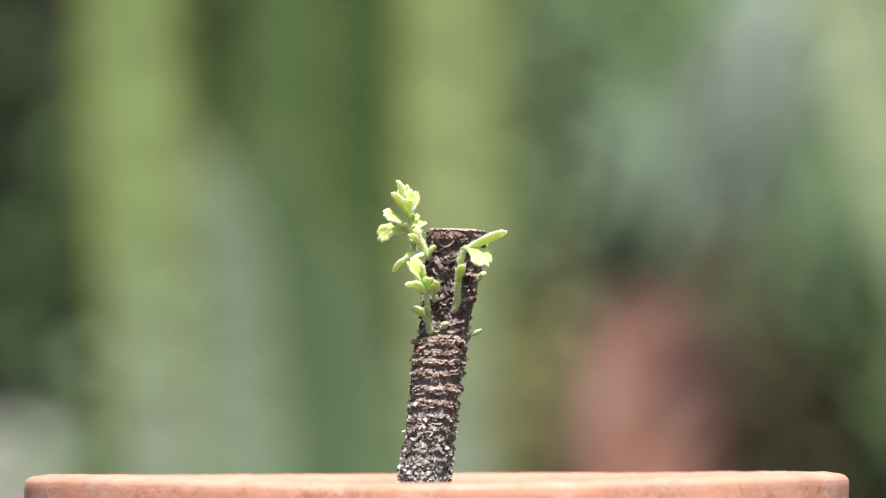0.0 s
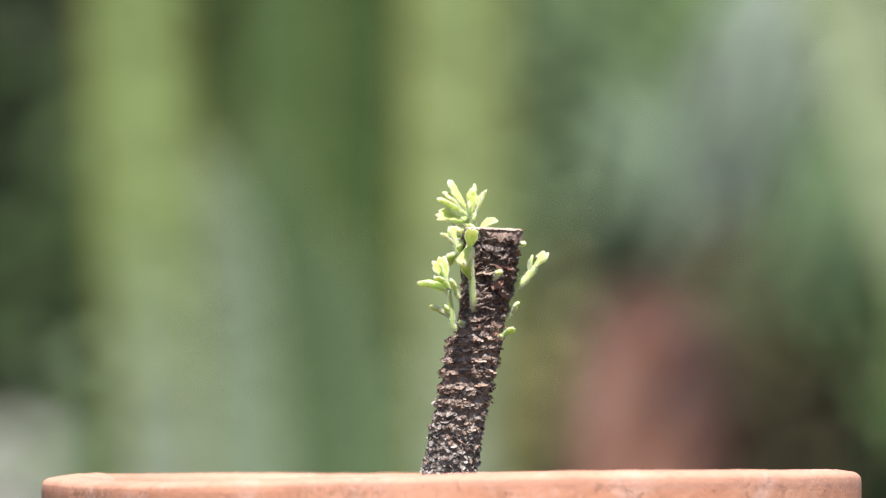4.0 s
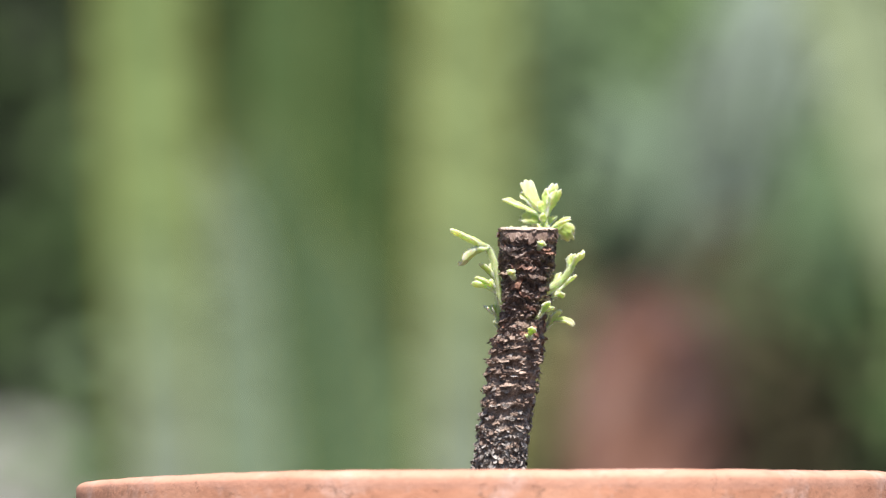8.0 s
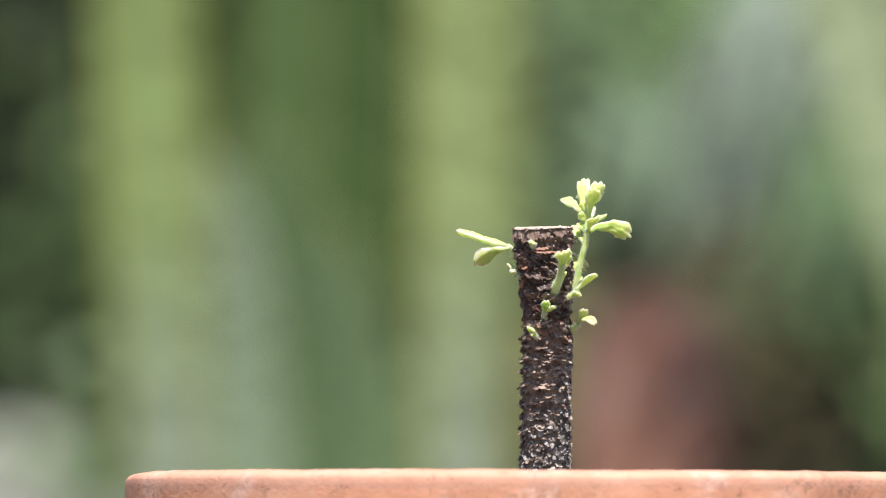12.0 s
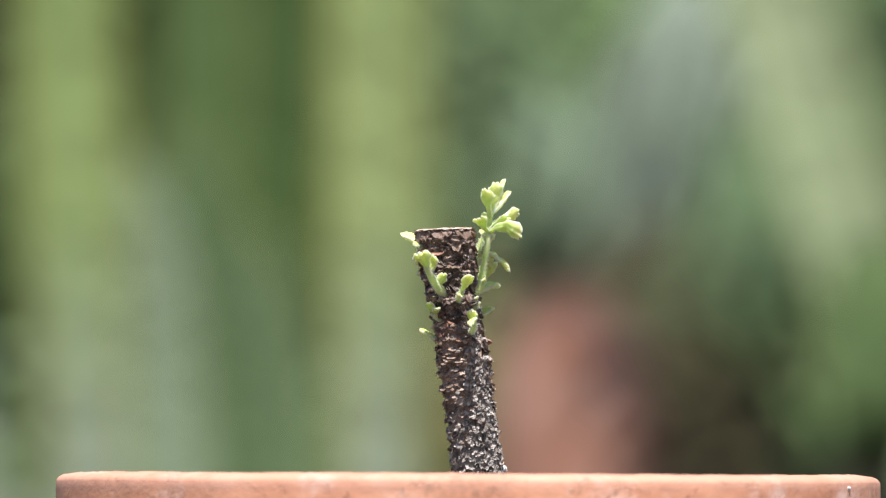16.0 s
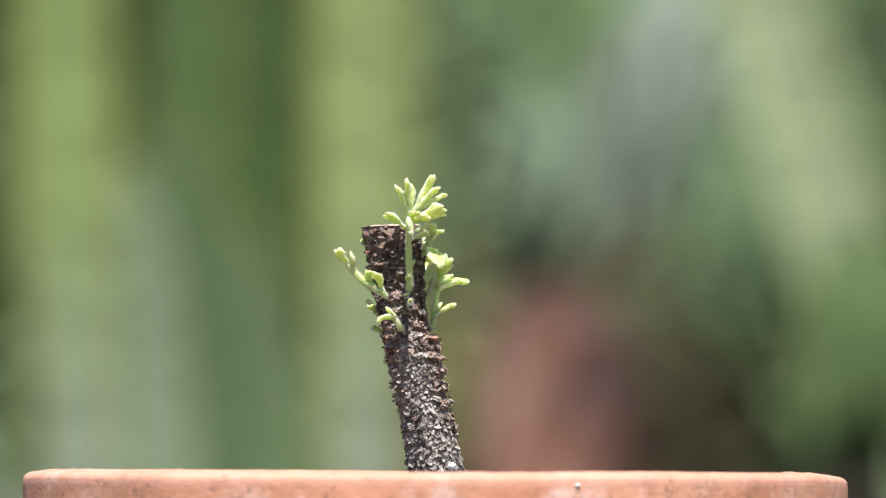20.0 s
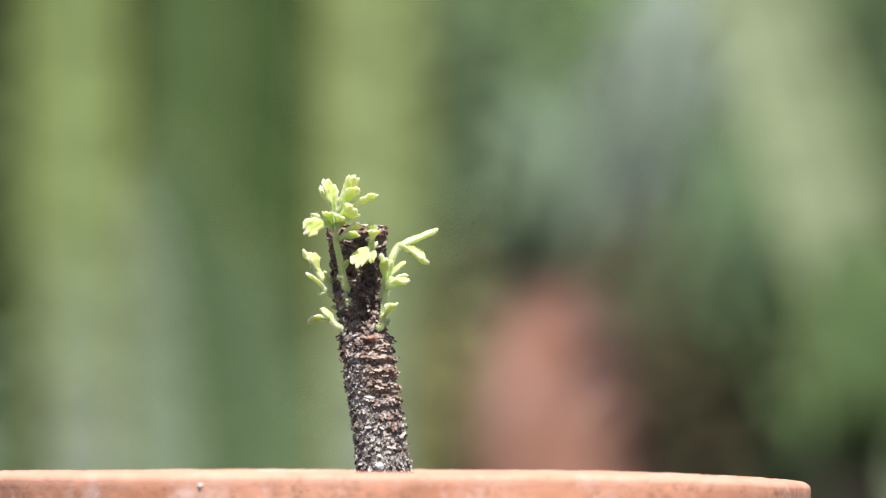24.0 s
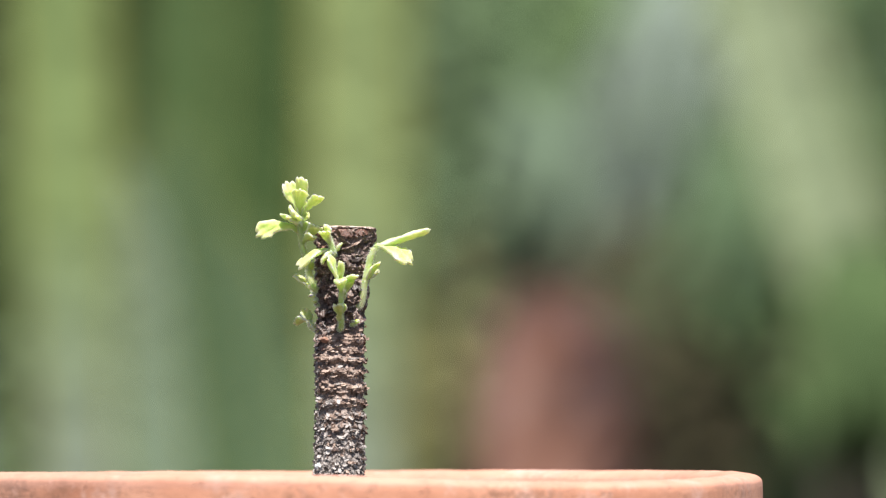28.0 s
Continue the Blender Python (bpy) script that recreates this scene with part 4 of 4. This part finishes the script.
    leaflet(s, (55, -136, 488), (52, -154, 448), 15, 0, 2)
    leaflet(s, (44, -112, 509), (34, -128, 480), 13, 0, 1)
    # small low shoots
    s = shoot(tree, ((12, -96, 530), (8, -114, 523), (2, -124, 512)), 8)
    leaflet(s, (4, -120, 516), (-18, -154, 487), 13, 4, 1)
    leaflet(s, (8, -112, 524), (4, -135, 525), 11, 4, 1)
    s = shoot(tree, ((-10, -86, 587), (-16, -98, 579), (-18, -108, 568)), 8)
    leaflet(s, (-17, -104, 572), (-17, -150, 576), 12, 9, 1)
    leaflet(s, (-16, -100, 577), (-15, -127, 547), 14, 2, 1)
    s = shoot(tree, ((42, -80, 566), (51, -90, 558), (55, -96, 552)), 7)
    leaflet(s, (53, -93, 556), (64, -109, 532), 12, 1, 1)
    leaflet(s, (53, -93, 556), (46, -117, 544), 11, 3, 1)
    s = shoot(tree, ((42, -68, 600), (52, -71, 597), (60, -74, 593)), 7)
    leaflet(s, (54, -72, 596), (83, -81, 580), 11, 2, 1)
    leaflet(s, (50, -70, 598), (62, -66, 595), 9, 2, 0)
    # buds
    for a, b, w in (((74, -88, 438), (91, -99, 429), 12), ((64, -46, 491), (90, -39, 480), 12), ((12, -22, 577), (19, -6, 569), 10), ((-16, -74, 544), (-27, -80, 532), 9), ((-12, -76, 534), (-23, -88, 523), 9)):
        s = shoot(tree, (a, tuple(0.6 * p + 0.4 * q for p, q in zip(a, b)), tuple(0.35 * p + 0.65 * q for p, q in zip(a, b))), 7)
        leaflet(s, tuple(0.7 * p + 0.3 * q for p, q in zip(a, b)), b, w, 1, 0)


ground()
hedge()
SWORDS = garden()
shrubs()
clay_vase()
SHADE = shade_plant()
stone()
POT = clay_pot()
SOIL_BED = potting_soil()
TREE, TRUNK = young_tree()
shoots(TREE)
for owner in dict.fromkeys(h[0] for h in FUZZ_HAIRS):
    pts, tri = [], []
    for who, v, f in FUZZ_HAIRS:
        if who == owner:
            k = len(pts)
            pts += v
            tri += [tuple(k + q for q in face) for face in f]
    tagged(mesh_object("fuzz", pts, tri, HAIR, owner, False), kind="stuff")
flakes(TRUNK)
bark_ridges(TRUNK)


def crumb(middle, size):
    """A small uneven lump at middle, of the given half sizes."""
    bm = bmesh.new()
    bmesh.ops.create_icosphere(bm, subdivisions=3, radius=1.0)
    for vert in bm.verts:
        k = 1 + 0.35 * noise.noise(vert.co * 1.3) + 0.12 * noise.noise(vert.co * 4)
        vert.co = middle + Vector((vert.co.x * size[0], vert.co.y * size[1], vert.co.z * size[2])) * k * UNIT
    return bm


part("bark_flake", crumb(plan(-63.5, -16, 827), (5, 8, 7)), CHALK, TRUNK, "chalk-white crusted flake low on the trunk")
part("bark_flake", crumb(plan(-36, -34, 602), (8, 7, 5)), RUST_FLAKE, TRUNK, "rust-brown bark stub standing off the trunk")
chip = radians(250)
part("chip", crumb(Vector((0.1097 * math.sin(chip), -0.1097 * math.cos(chip), RIM_Z - 0.0030)), (5, 5, 4)), CHALK, POT, "white chip in the clay rim")


# ---------------------------------------------------------------- movement
def turning(t):
    """The pot stands a little off the middle of its slow turn."""
    w = 2 * math.pi * t / PERIOD
    x = -99.4 * math.cos(w) - 5.06 * math.sin(w)
    front = -99.4 * math.sin(w) + 5.06 * math.cos(w)
    return pose(x * UNIT, -front * UNIT, 0, 0, 0, -math.degrees(w))


def motions():
    rows = [(t, turning(t)) for t in range(29)]
    for thing in (POT, SOIL_BED, TREE):
        walk(thing, rows)
    # the added palm swings aside and lets the sun on the vase
    x, y, z = SHADE.location
    sway = ((0, 5), (0.8, 4), (1.8, 4), (2.3, 4.5), (2.6, 5), (2.8, 6), (3.0, 8), (3.2, 9), (3.4, 7), (3.6, 5.4), (4.2, 4.4), (5.5, 4.2), (8, 4.4), (10.5, 4.5), (12.5, 4.2), (15, 5), (17, 5.3),
            (18.5, 4.7), (20, 4.4), (22.5, 4.5), (24, 5.8), (25.2, 4.5), (26.5, 4.2), (28, 4.6))
    walk(SHADE, [(t, pose(x, y, z, 0, 0, -35.2 - turn)) for t, turn in sway])
    # the sword leaves nod in the wind
    nod = ((0, -15), (2, -20), (6, 9), (10, 10), (12.5, 8), (15, -9), (18, -2), (21, -5), (24, 8), (26, 18), (27, -5), (28, -10))
    lean = ((0, 0), (12.5, 0), (17, 1.1), (20, 1.4), (25, 1.6), (28, 1.6))  # one leaf comes to lean further over
    for leaf, more in zip(SWORDS[:2], (1, 0)):
        x, y, z = leaf.location
        walk(leaf, [(t, pose(x, y, z, 0, n * 0.045 + more * float(np.interp(t, *zip(*lean))), 0)) for t, n in nod])


motions()
